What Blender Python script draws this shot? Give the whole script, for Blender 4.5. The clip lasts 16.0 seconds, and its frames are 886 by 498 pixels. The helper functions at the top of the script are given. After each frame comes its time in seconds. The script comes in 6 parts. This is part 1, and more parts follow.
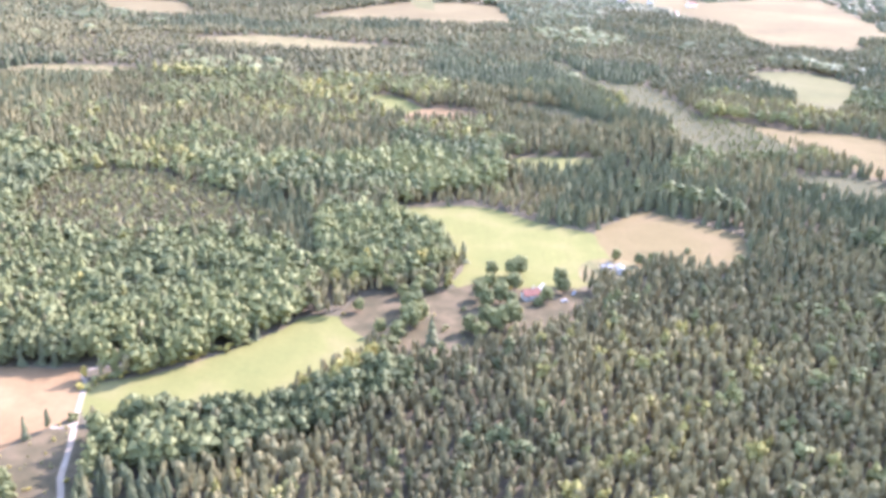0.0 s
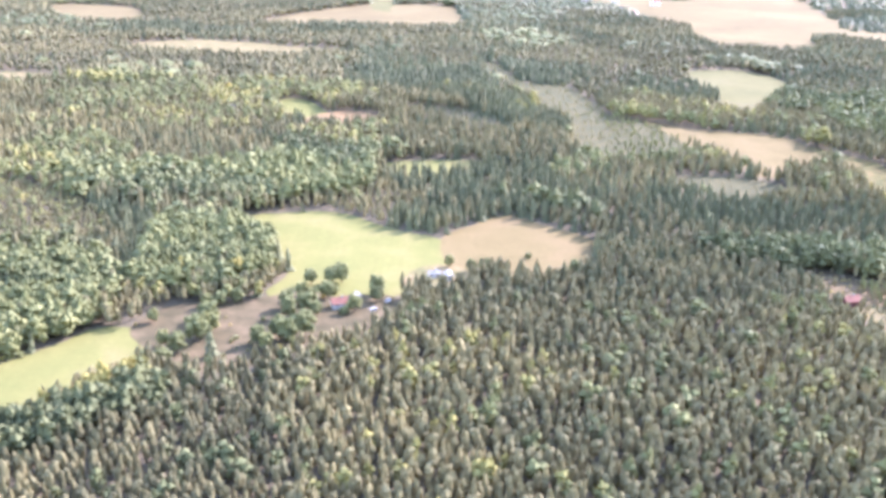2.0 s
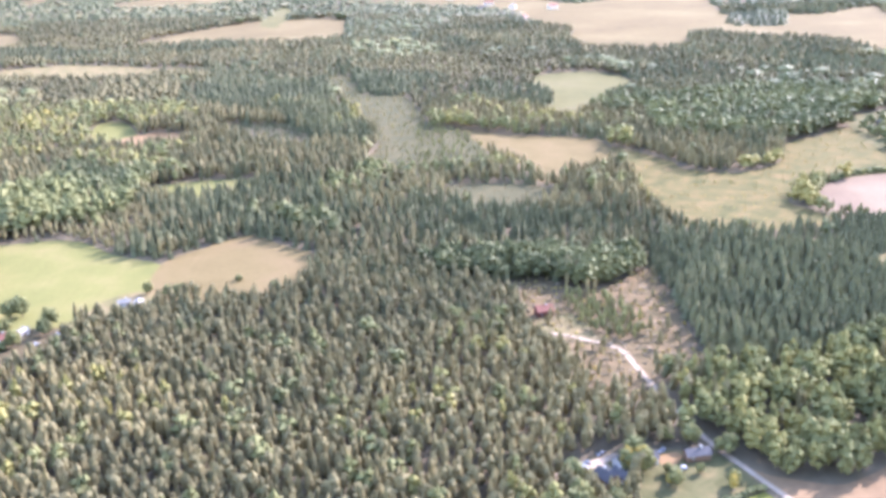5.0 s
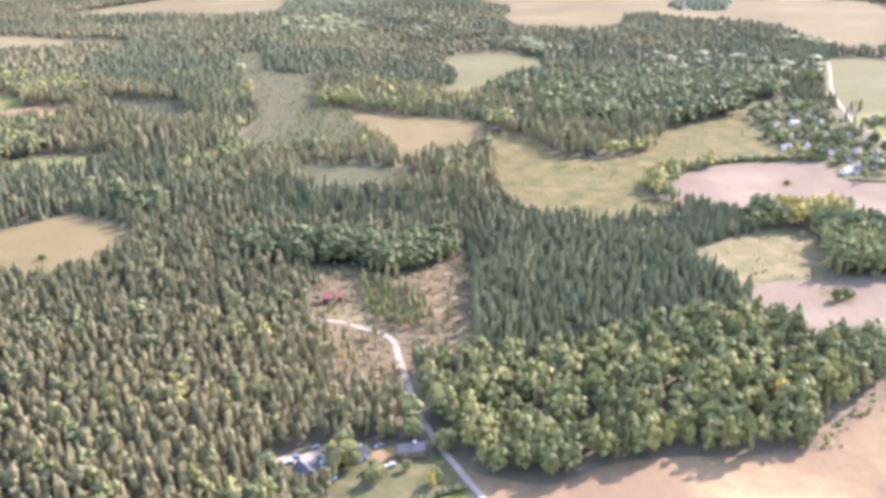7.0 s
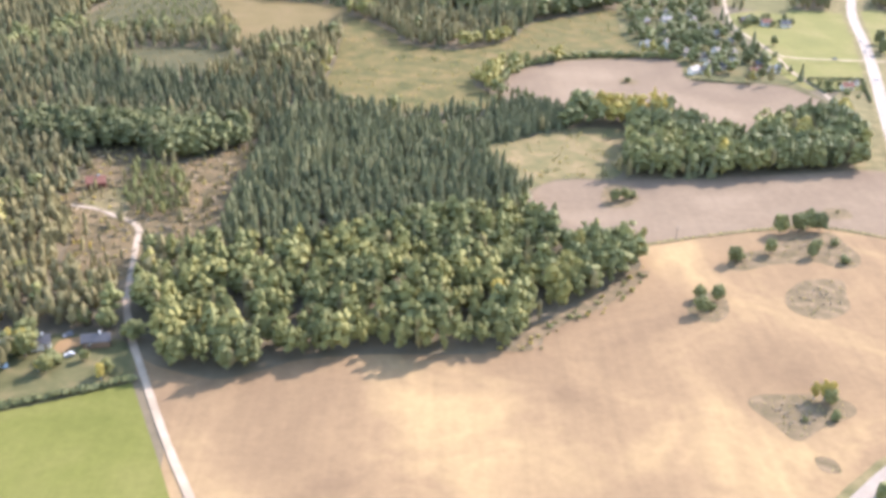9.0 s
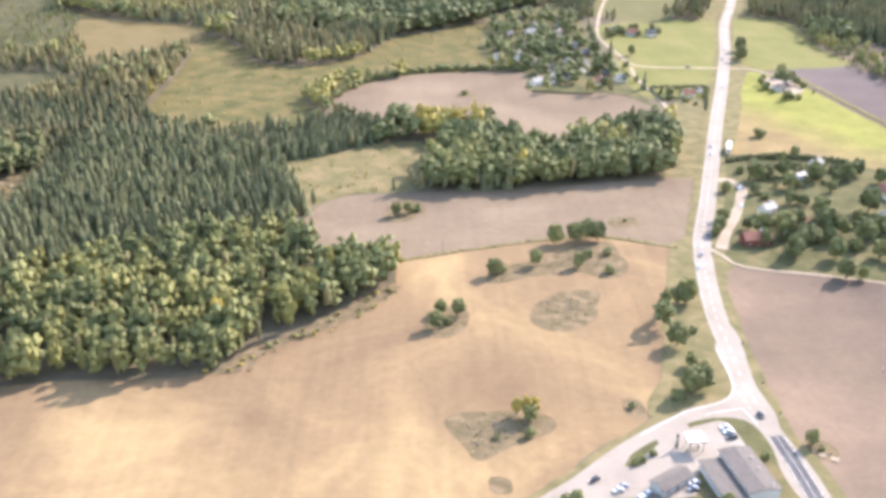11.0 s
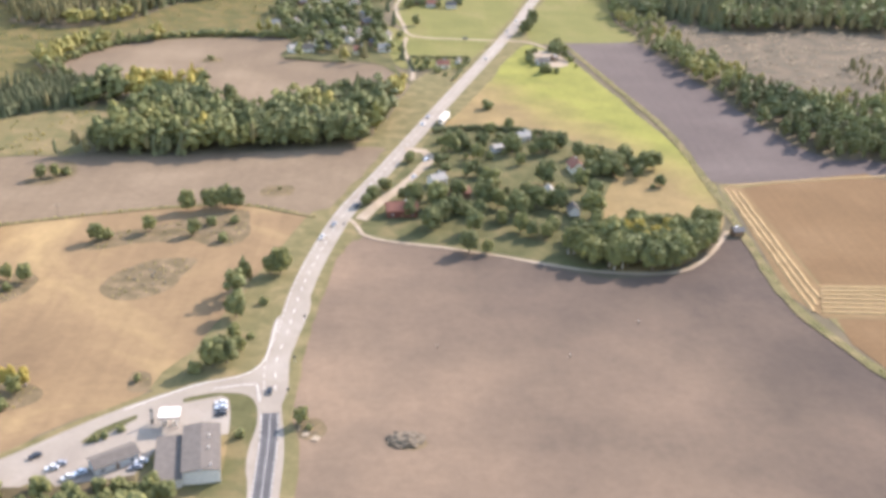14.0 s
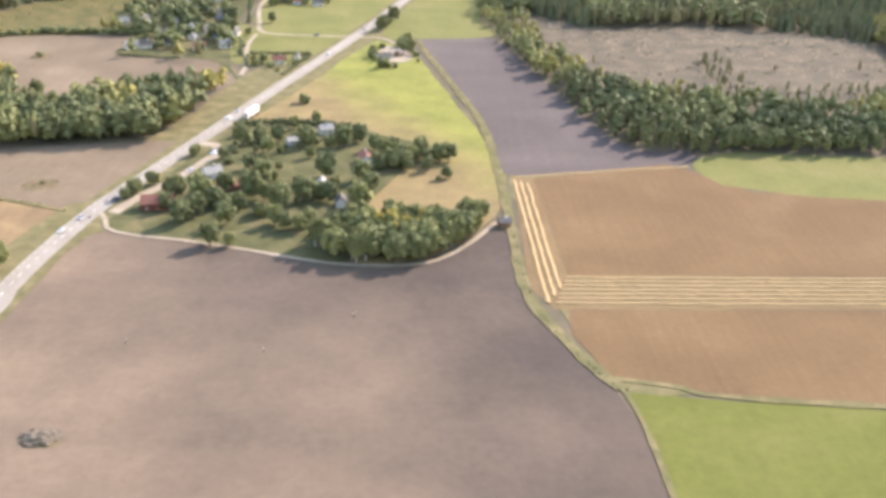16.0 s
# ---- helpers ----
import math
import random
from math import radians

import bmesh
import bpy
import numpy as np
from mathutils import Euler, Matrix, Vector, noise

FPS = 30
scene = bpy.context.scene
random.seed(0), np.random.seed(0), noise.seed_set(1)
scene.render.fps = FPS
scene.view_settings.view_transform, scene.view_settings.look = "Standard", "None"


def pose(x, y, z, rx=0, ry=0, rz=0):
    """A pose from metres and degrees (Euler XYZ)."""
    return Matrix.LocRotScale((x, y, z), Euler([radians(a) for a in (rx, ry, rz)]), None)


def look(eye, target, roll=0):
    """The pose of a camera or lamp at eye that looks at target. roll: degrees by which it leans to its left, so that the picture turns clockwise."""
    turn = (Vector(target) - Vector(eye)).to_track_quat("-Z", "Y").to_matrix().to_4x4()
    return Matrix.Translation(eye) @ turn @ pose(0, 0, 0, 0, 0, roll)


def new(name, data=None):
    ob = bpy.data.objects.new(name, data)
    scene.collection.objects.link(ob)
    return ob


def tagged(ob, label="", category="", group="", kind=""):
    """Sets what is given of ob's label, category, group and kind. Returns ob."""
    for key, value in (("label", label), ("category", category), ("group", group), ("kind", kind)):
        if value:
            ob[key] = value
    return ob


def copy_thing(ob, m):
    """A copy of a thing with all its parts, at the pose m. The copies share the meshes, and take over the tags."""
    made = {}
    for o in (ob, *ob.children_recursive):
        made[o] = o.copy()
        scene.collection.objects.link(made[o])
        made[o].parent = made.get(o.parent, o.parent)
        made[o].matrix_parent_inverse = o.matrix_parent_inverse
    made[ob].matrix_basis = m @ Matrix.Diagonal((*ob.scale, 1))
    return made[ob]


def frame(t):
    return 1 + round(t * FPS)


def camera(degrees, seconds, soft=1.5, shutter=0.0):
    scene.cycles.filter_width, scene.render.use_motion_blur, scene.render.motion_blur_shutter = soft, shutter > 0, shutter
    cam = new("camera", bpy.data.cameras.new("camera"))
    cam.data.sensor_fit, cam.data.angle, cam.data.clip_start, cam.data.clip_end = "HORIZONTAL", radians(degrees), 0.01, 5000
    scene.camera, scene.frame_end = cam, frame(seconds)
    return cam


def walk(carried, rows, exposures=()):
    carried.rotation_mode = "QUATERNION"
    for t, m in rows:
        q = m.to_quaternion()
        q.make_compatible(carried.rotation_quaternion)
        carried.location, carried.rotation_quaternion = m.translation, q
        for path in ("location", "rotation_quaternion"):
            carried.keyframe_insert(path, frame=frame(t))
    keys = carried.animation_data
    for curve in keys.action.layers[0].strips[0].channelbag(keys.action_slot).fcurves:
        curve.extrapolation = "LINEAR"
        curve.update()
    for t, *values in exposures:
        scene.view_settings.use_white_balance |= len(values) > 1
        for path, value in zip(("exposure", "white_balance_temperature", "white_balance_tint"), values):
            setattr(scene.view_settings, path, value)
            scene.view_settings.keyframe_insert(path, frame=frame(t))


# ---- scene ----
from mathutils.geometry import tessellate_polygon

# The camera flies past at about 39 m/s, 140 m up, sinking slowly.
cam = camera(47.0, 16.0, soft=3.9)
PATH = [
    (0, 0.00, 0.00, 140.36, 70.42, -1.94, 0.69),
    (0.5, 19.08, 3.28, 140.37, 69.76, -1.94, 0.94),
    (1, 38.07, 6.50, 140.32, 70.07, -2.04, 1.58),
    (1.5, 56.96, 9.66, 140.21, 70.58, -1.55, 1.36),
    (2, 75.75, 12.77, 140.04, 70.53, -1.07, 1.64),
    (2.5, 94.45, 15.81, 139.82, 72.15, 0.06, 1.21),
    (3, 113.06, 18.79, 139.53, 72.47, 0.77, 0.50),
    (3.5, 131.57, 21.71, 139.19, 72.10, 2.19, 1.04),
    (4, 149.98, 24.58, 138.78, 72.84, 1.97, 0.41),
    (4.2, 157.32, 25.71, 138.60, 72.26, 1.85, 0.35),
    (6.3, 233.45, 36.99, 136.16, 70.57, 0.49, 0.50),
    (6.5, 240.61, 38.01, 135.88, 70.40, 0.34, 0.57),
    (7, 258.45, 40.52, 135.12, 69.99, 0.31, 0.66),
    (7.5, 276.19, 42.97, 134.30, 69.25, 0.45, 0.59),
    (8, 293.84, 45.35, 133.42, 67.72, 0.47, 0.52),
    (8.5, 311.39, 47.68, 132.49, 65.07, -1.52, 0.42),
    (8.7, 318.39, 48.60, 132.10, 63.96, -1.73, 0.48),
    (10.8, 390.90, 57.63, 127.43, 65.71, -0.41, -0.52),
    (11, 397.72, 58.44, 126.93, 65.32, -0.50, -0.58),
    (11.5, 414.70, 60.41, 125.64, 64.72, -0.95, -0.75),
    (12, 431.58, 62.33, 124.29, 64.35, -1.37, -1.12),
    (12.5, 448.37, 64.18, 122.88, 64.46, -1.69, -1.47),
    (13, 465.06, 65.98, 121.41, 64.47, -1.83, -1.59),
    (13.5, 481.66, 67.71, 119.89, 64.34, -1.95, -1.39),
    (14, 498.16, 69.39, 118.30, 64.47, -2.09, -1.29),
    (14.5, 514.56, 71.00, 116.66, 64.62, -2.07, -1.38),
    (15, 530.87, 72.56, 114.96, 65.03, -1.99, -1.58),
    (15.5, 547.09, 74.06, 113.20, 65.20, -1.92, -1.63),
    (16, 563.21, 75.50, 111.37, 65.10, -1.86, -1.90),
]
walk(cam, [(t, pose(x, y, z, rx, ry, rz)) for t, x, y, z, rx, ry, rz in PATH],
     exposures=[(0.0, 2.98, 5480, 34), (2.1, 3.04, 5480, 34), (2.9, 2.78, 5480, 34), (4.0, 2.84, 5480, 34), (7.0, 2.64, 5730, 31), (8.7, 2.35, 5980, 24), (11.0, 2.27, 6130, 22), (12.5, 2.25, 6180, 22), (13.5, 2.14, 6300, 21), (14.3, 1.87, 6350, 20), (16.0, 2.01, 6350, 19)])

# ---- light: one low autumn sun ahead to the right, and the sky ----
SUN_AZ, SUN_EL = radians(47.0), radians(32.0)
world = bpy.data.worlds.new("sky")
scene.world = world
world.use_nodes = True
wn = world.node_tree
sky = wn.nodes.new("ShaderNodeTexSky")
sky.sky_type, sky.sun_disc = "NISHITA", False
sky.sun_elevation, sky.sun_rotation = SUN_EL, SUN_AZ
sky.dust_density, sky.air_density = 1.0, 1.6
wn.nodes["Background"].inputs[1].default_value = 0.15
wn.links.new(sky.outputs[0], wn.nodes["Background"].inputs[0])
sun = new("sun", bpy.data.lights.new("sun", "SUN"))
sun.data.energy, sun.data.angle, sun.data.color = 3.0, radians(0.8), (1.0, 0.93, 0.83)
sun_way = Vector((math.sin(SUN_AZ) * math.cos(SUN_EL), math.cos(SUN_AZ) * math.cos(SUN_EL), math.sin(SUN_EL)))
sun.matrix_world = look(sun_way * 900, (0, 0, 0))


# ---- materials ----
def material(name, rough=0.9):
    m = bpy.data.materials.new(name)
    m.use_nodes = True
    b = m.node_tree.nodes["Principled BSDF"]
    b.inputs["Roughness"].default_value = rough
    b.inputs["Specular IOR Level"].default_value = 0.25
    return m, m.node_tree, b


def noise_node(nt, size, detail=4.0, rough=0.6, stretch=(1, 1, 1), turn=0.0):
    co = nt.nodes.new("ShaderNodeNewGeometry")
    mp = nt.nodes.new("ShaderNodeMapping")
    mp.inputs["Scale"].default_value = stretch
    mp.inputs["Rotation"].default_value = (0, 0, turn)
    n = nt.nodes.new("ShaderNodeTexNoise")
    n.inputs["Scale"].default_value = 1.0 / size
    n.inputs["Detail"].default_value = detail
    n.inputs["Roughness"].default_value = rough
    nt.links.new(co.outputs["Position"], mp.inputs["Vector"])
    nt.links.new(mp.outputs[0], n.inputs["Vector"])
    return n.outputs["Fac"]


def ramp(nt, fac, stops):
    r = nt.nodes.new("ShaderNodeValToRGB")
    els = r.color_ramp.elements
    for k, (at, col) in enumerate(stops):
        e = els[k] if k < 2 else els.new(at)
        e.position, e.color = at, (*col, 1)
    nt.links.new(fac, r.inputs[0])
    return r.outputs[0]


def mix(nt, fac, a, b, how="MIX"):
    m = nt.nodes.new("ShaderNodeMix")
    m.data_type, m.blend_type = "RGBA", how
    for sock, v in ((m.inputs[0], fac), (m.inputs[6], a), (m.inputs[7], b)):
        if isinstance(v, (int, float)):
            sock.default_value = v
        elif isinstance(v, tuple):
            sock.default_value = (*v, 1)
        else:
            nt.links.new(v, sock)
    return m.outputs[2]


def bump(nt, b, height, strength, distance):
    n = nt.nodes.new("ShaderNodeBump")
    n.inputs["Strength"].default_value, n.inputs["Distance"].default_value = strength, distance
    nt.links.new(height, n.inputs["Height"])
    nt.links.new(n.outputs[0], b.inputs["Normal"])


def ground_material(name, low, mid, high, patch=45.0, grain=3.0, rows=None, row_col=None, rough=0.95, twist=0.4):
    """Earth, grass or stubble: wide pale and dark patches, fine grain, and tillage lines along one heading."""
    m, nt, b = material(name, rough)
    b.inputs["Specular IOR Level"].default_value = 0.03
    spread = noise_node(nt, patch, 5.0, 0.55)
    spread.node.inputs["Distortion"].default_value = twist
    wide = ramp(nt, spread, [(0.30, low), (0.68, high), (0.5, mid)])
    fine = ramp(nt, noise_node(nt, grain, 6.0, 0.7), [(0.25, (0.82, 0.82, 0.82)), (0.75, (1.16, 1.16, 1.16))])
    col = mix(nt, 0.75, wide, fine, "MULTIPLY")
    if rows is not None:
        turn, size, amount = rows
        lines = noise_node(nt, size, 2.0, 0.5, (1.0, 0.04, 1.0), turn)
        tone = ramp(nt, lines, [(0.3, (0.75, 0.75, 0.75)), (0.7, row_col or (1.25, 1.22, 1.18))])
        col = mix(nt, amount, col, tone, "MULTIPLY")
    nt.links.new(col, b.inputs["Base Color"])
    bump(nt, b, noise_node(nt, grain * 0.35, 5.0, 0.7), 0.35, 0.15)
    return m


def blend_material(name, first, second, way, start, end, patch=14.0, grain=2.0, rough=0.95):
    """Soil or grass that turns from one colour into another across the field, with ragged patches between."""
    m, nt, b = material(name, rough)
    b.inputs["Specular IOR Level"].default_value = 0.03
    geo = nt.nodes.new("ShaderNodeNewGeometry")
    dot = nt.nodes.new("ShaderNodeVectorMath")
    dot.operation = "DOT_PRODUCT"
    dot.inputs[1].default_value = (way[0], way[1], 0)
    nt.links.new(geo.outputs["Position"], dot.inputs[0])
    span = nt.nodes.new("ShaderNodeMapRange")
    span.inputs["From Min"].default_value, span.inputs["From Max"].default_value = start, end
    nt.links.new(dot.outputs["Value"], span.inputs["Value"])
    uneven = nt.nodes.new("ShaderNodeMath")
    uneven.operation = "MULTIPLY_ADD"
    uneven.inputs[1].default_value = 0.9
    span.inputs["To Min"].default_value, span.inputs["To Max"].default_value = -0.45, 0.55
    nt.links.new(noise_node(nt, patch, 5.0, 0.6), uneven.inputs[0])
    nt.links.new(span.outputs["Result"], uneven.inputs[2])
    col = ramp(nt, uneven.outputs[0], [(0.05, first), (0.95, second), (0.5, [(p + q) / 2 for p, q in zip(first, second)])])
    fine = ramp(nt, noise_node(nt, grain, 6.0, 0.7), [(0.25, (0.84, 0.84, 0.84)), (0.75, (1.14, 1.14, 1.14))])
    wide = ramp(nt, noise_node(nt, patch * 0.7, 4.0, 0.6), [(0.3, (0.76, 0.78, 0.79)), (0.7, (1.28, 1.23, 1.17))])
    nt.links.new(mix(nt, 0.8, mix(nt, 0.8, col, fine, "MULTIPLY"), wide, "MULTIPLY"), b.inputs["Base Color"])
    bump(nt, b, noise_node(nt, grain * 0.35, 5.0, 0.7), 0.35, 0.15)
    return m


def leaf_material(name, dark, mid, light, glow=0.35, grain=0.6):
    """Foliage: tint per tree from the mesh, clump-sized variation, light that comes through."""
    m, nt, b = material(name, 0.65)
    b.inputs["Specular IOR Level"].default_value = 0.06
    at = nt.nodes.new("ShaderNodeAttribute")
    at.attribute_name = "tint"
    base = ramp(nt, at.outputs["Fac"], [(0.0, dark), (1.0, light), (0.5, mid)])
    spots = ramp(nt, noise_node(nt, grain, 5.0, 0.75), [(0.3, (0.82, 0.83, 0.82)), (0.72, (1.18, 1.17, 1.13))])
    col = mix(nt, 0.8, base, spots, "MULTIPLY")
    nt.links.new(col, b.inputs["Base Color"])
    bump(nt, b, noise_node(nt, grain * 0.7, 4.0, 0.8), 0.6, 0.4)
    tr = nt.nodes.new("ShaderNodeBsdfTranslucent")
    through_col = mix(nt, 1.0, col, (glow * 1.1, glow, glow * 0.8), "MULTIPLY")
    nt.links.new(through_col, tr.inputs["Color"])
    ms = nt.nodes.new("ShaderNodeAddShader")
    nt.links.new(b.outputs[0], ms.inputs[0])
    nt.links.new(tr.outputs[0], ms.inputs[1])
    nt.links.new(ms.outputs[0], nt.nodes["Material Output"].inputs["Surface"])
    return m


SOIL_TAN = ground_material("tan_harrowed_soil", (0.139, 0.093, 0.053), (0.180, 0.121, 0.066), (0.251, 0.174, 0.086), 42, 2.5, (0.5, 3.0, 0.22), twist=0.8)
SOIL_PINK = ground_material("pinkish_soil", (0.122, 0.089, 0.060), (0.147, 0.108, 0.071), (0.181, 0.134, 0.089), 40, 2.5, (0.2, 3.0, 0.15))
FELLED = ground_material("felled_ground", (0.070, 0.056, 0.029), (0.108, 0.079, 0.041), (0.158, 0.109, 0.058), 6, 1.4)
# brown soil with lens glare painted in: paler by the road, darker eastwards
SOIL_BROWN_GLARE = blend_material("brown_soil_glare", (0.158, 0.113, 0.078), (0.070, 0.054, 0.044), (0.9, 0.43), 520, 665, 45, 2.2)
MEADOW_TURN = blend_material("dry_and_green_meadow", (0.174, 0.126, 0.061), (0.158, 0.153, 0.042), (0.863, 0.505), 684, 714, 20, 2.0)
GARDEN = ground_material("garden_grass", (0.058, 0.057, 0.025), (0.086, 0.080, 0.036), (0.135, 0.106, 0.052), 8, 1.2)
SOIL_DARK = ground_material("dark_ploughed_soil", (0.078, 0.062, 0.055), (0.093, 0.073, 0.064), (0.108, 0.086, 0.075), 40, 2.0, (-0.5, 1.6, 0.15))
SOIL_ORANGE = ground_material("orange_soil", (0.154, 0.097, 0.048), (0.180, 0.116, 0.058), (0.211, 0.141, 0.073), 30, 2.5, (-0.9, 3.0, 0.18))
MEADOW = ground_material("mown_meadow", (0.110, 0.108, 0.037), (0.130, 0.121, 0.042), (0.155, 0.132, 0.054), 22, 2.0, (0.6, 4.0, 0.12))
MEADOW_TAN = ground_material("dry_meadow", (0.097, 0.074, 0.032), (0.123, 0.093, 0.042), (0.142, 0.102, 0.051), 26, 2.0)
GRASS_DEEP = ground_material("young_crop", (0.088, 0.091, 0.023), (0.102, 0.102, 0.027), (0.117, 0.111, 0.033), 20, 2.2, (0.3, 2.5, 0.12))
STUBBLE = ground_material("orange_stubble", (0.110, 0.069, 0.036), (0.129, 0.080, 0.041), (0.146, 0.093, 0.049), 30, 1.6, (0.02, 1.2, 0.2))
STRAW = ground_material("straw_stubble", (0.131, 0.086, 0.044), (0.150, 0.099, 0.050), (0.175, 0.115, 0.061), 15, 1.4)
HEATH = ground_material("heath", (0.056, 0.057, 0.023), (0.095, 0.080, 0.032), (0.138, 0.100, 0.044), 9, 2.4)
SCRUB = ground_material("scrub_grass", (0.092, 0.086, 0.038), (0.134, 0.109, 0.051), (0.189, 0.137, 0.072), 8, 2.0)
PASTURE = ground_material("brown_pasture", (0.056, 0.048, 0.026), (0.082, 0.064, 0.035), (0.118, 0.087, 0.050), 7, 1.6)
ROUGH = ground_material("rough_tussock", (0.086, 0.069, 0.037), (0.121, 0.090, 0.051), (0.176, 0.125, 0.074), 3.5, 0.9)
CLEARCUT = ground_material("clear_cut", (0.072, 0.059, 0.041), (0.097, 0.077, 0.053), (0.140, 0.105, 0.070), 9, 1.4)
MARSH = ground_material("marsh_scrub", (0.050, 0.050, 0.027), (0.072, 0.066, 0.034), (0.098, 0.083, 0.042), 10, 2.4)
FAR_TAN = ground_material("far_stubble", (0.098, 0.075, 0.038), (0.120, 0.092, 0.045), (0.144, 0.113, 0.057), 120, 9.0)
FAR_GREEN = ground_material("far_grass", (0.086, 0.080, 0.035), (0.103, 0.092, 0.040), (0.116, 0.101, 0.050), 90, 9.0)
FLOOR = ground_material("forest_floor", (0.079, 0.067, 0.042), (0.107, 0.086, 0.055), (0.136, 0.106, 0.065), 22, 2.5)
VERGE = ground_material("verge_grass", (0.092, 0.083, 0.038), (0.126, 0.106, 0.050), (0.172, 0.132, 0.068), 5.0, 1.0)
GRAVEL = ground_material("gravel", (0.216, 0.167, 0.116), (0.260, 0.204, 0.143), (0.304, 0.242, 0.176), 8, 0.6)
ASPHALT_OLD = ground_material("bleached_asphalt", (0.201, 0.166, 0.132), (0.231, 0.194, 0.154), (0.257, 0.220, 0.179), 12, 0.5, rough=0.8)
ASPHALT_NEW = ground_material("new_asphalt", (0.064, 0.060, 0.060), (0.078, 0.073, 0.071), (0.094, 0.089, 0.086), 8, 0.5, rough=0.8)
PINE = leaf_material("pine_needles", (0.103, 0.092, 0.048), (0.145, 0.125, 0.062), (0.186, 0.153, 0.073), 0.55)
SPRUCE = leaf_material("spruce_needles", (0.078, 0.081, 0.044), (0.110, 0.111, 0.058), (0.144, 0.138, 0.066), 0.55)
BROAD = leaf_material("broad_leaves", (0.084, 0.088, 0.041), (0.138, 0.137, 0.056), (0.34, 0.256, 0.060), 0.6)


# ---- building helpers ----
def mesh_object(name, verts, faces, mat, parent=None, label=""):
    me = bpy.data.meshes.new(name)
    me.from_pydata([tuple(v) for v in verts], [], faces)
    me.materials.append(mat)
    ob = new(name, me)
    ob.parent = parent
    if label:
        tagged(ob, label)
    return ob


def curve_points(points, step, closed):
    """A smooth line through plan points (Catmull-Rom), a point every step metres or so."""
    p = np.array(points, float)
    n, line = len(p), []
    for k in range(n if closed else n - 1):
        a, b, c, d = (p[(k + j) % n] if closed else p[min(max(k + j, 0), n - 1)] for j in (-1, 0, 1, 2))
        count = max(1, int(np.hypot(*(c - b)) / step))
        for s in np.arange(count) / count:
            line.append(0.5 * (2 * b + (c - a) * s + (2 * a - 5 * b + 4 * c - d) * s**2 + (3 * b - a - 3 * c + d) * s**3))
    if not closed:
        line.append(p[-1])
    return np.array(line)


def wobble(xy, size, amount, seed=0.0):
    return np.array([(x + amount * noise.noise((x / size, y / size, seed)), y + amount * noise.noise((x / size, y / size, seed + 7.3))) for x, y in xy])


OPEN = []   # outlines in which no wood grows
SHEETS = []


def field(name, label, mat, z, outline, rough=1.2, opens=True, category="field", step=6.0):
    """A field: a thin sheet of earth on the ground, with a soft uneven edge."""
    line = wobble(curve_points(outline, step, True), 11.0, rough, z * 31)
    z = 0.02 + 0.002 * len(SHEETS)
    SHEETS.append(name)
    if opens:
        OPEN.append(line)
    me = bpy.data.meshes.new(name)
    tris = tessellate_polygon([[Vector((x, y, 0)) for x, y in line]])
    turn = lambda q: np.cross(line[q[1]] - line[q[0]], line[q[2]] - line[q[0]]) > 0
    me.from_pydata([(x, y, z) for x, y in line], [], [q if turn(q) else q[::-1] for q in tris])
    me.materials.append(mat)
    return tagged(new(name, me), label, category, kind="structure")


def ribbon(name, label, mat, z, line, width, category="road", step=4.0, clear=0.0, soft=0.0):
    """A road or track of even width along a line, slightly crowned."""
    p = curve_points(line, step, False)
    z = 0.02 + 0.002 * len(SHEETS)
    SHEETS.append(name)
    way = np.gradient(p, axis=0)
    side = np.stack([-way[:, 1], way[:, 0]], 1) / np.hypot(way[:, 0], way[:, 1])[:, None]
    verts, faces = [], []
    for k, (q, s) in enumerate(zip(p, side)):
        w = width * (0.5 + soft * noise.noise((q[0] / 6, q[1] / 6, z)))
        for off, up in ((-1, 0.0), (-0.9, 0.01), (0, 0.02), (0.9, 0.01), (1, 0.0)):
            verts.append((*(q + s * off * w), z + (up if category == "road" else 0.0)))
        if k:
            a = 5 * k
            faces += [(a - 5 + j, a + j, a + j + 1, a - 4 + j) for j in range(4)]
    if clear:
        OPEN.append(np.concatenate([p + side * clear, (p - side * clear)[::-1]]))
    ob = mesh_object(name, verts, faces, mat)
    if ob.data.polygons[0].normal.z < 0:
        ob.data.flip_normals()
    return tagged(ob, label, category, kind="structure")


def inside(xy, outline):
    """Which of the plan points lie inside an outline."""
    x, y = xy[:, 0], xy[:, 1]
    hit = np.zeros(len(xy), bool)
    box = (x > outline[:, 0].min()) & (x < outline[:, 0].max()) & (y > outline[:, 1].min()) & (y < outline[:, 1].max())
    if not box.any():
        return hit
    xs, ys, h = x[box], y[box], np.zeros(box.sum(), bool)
    for (x0, y0), (x1, y1) in zip(outline, np.roll(outline, -1, 0)):
        if y0 != y1:
            h ^= ((y0 > ys) != (y1 > ys)) & (xs < (x1 - x0) * (ys - y0) / (y1 - y0) + x0)
    hit[box] = h
    return hit


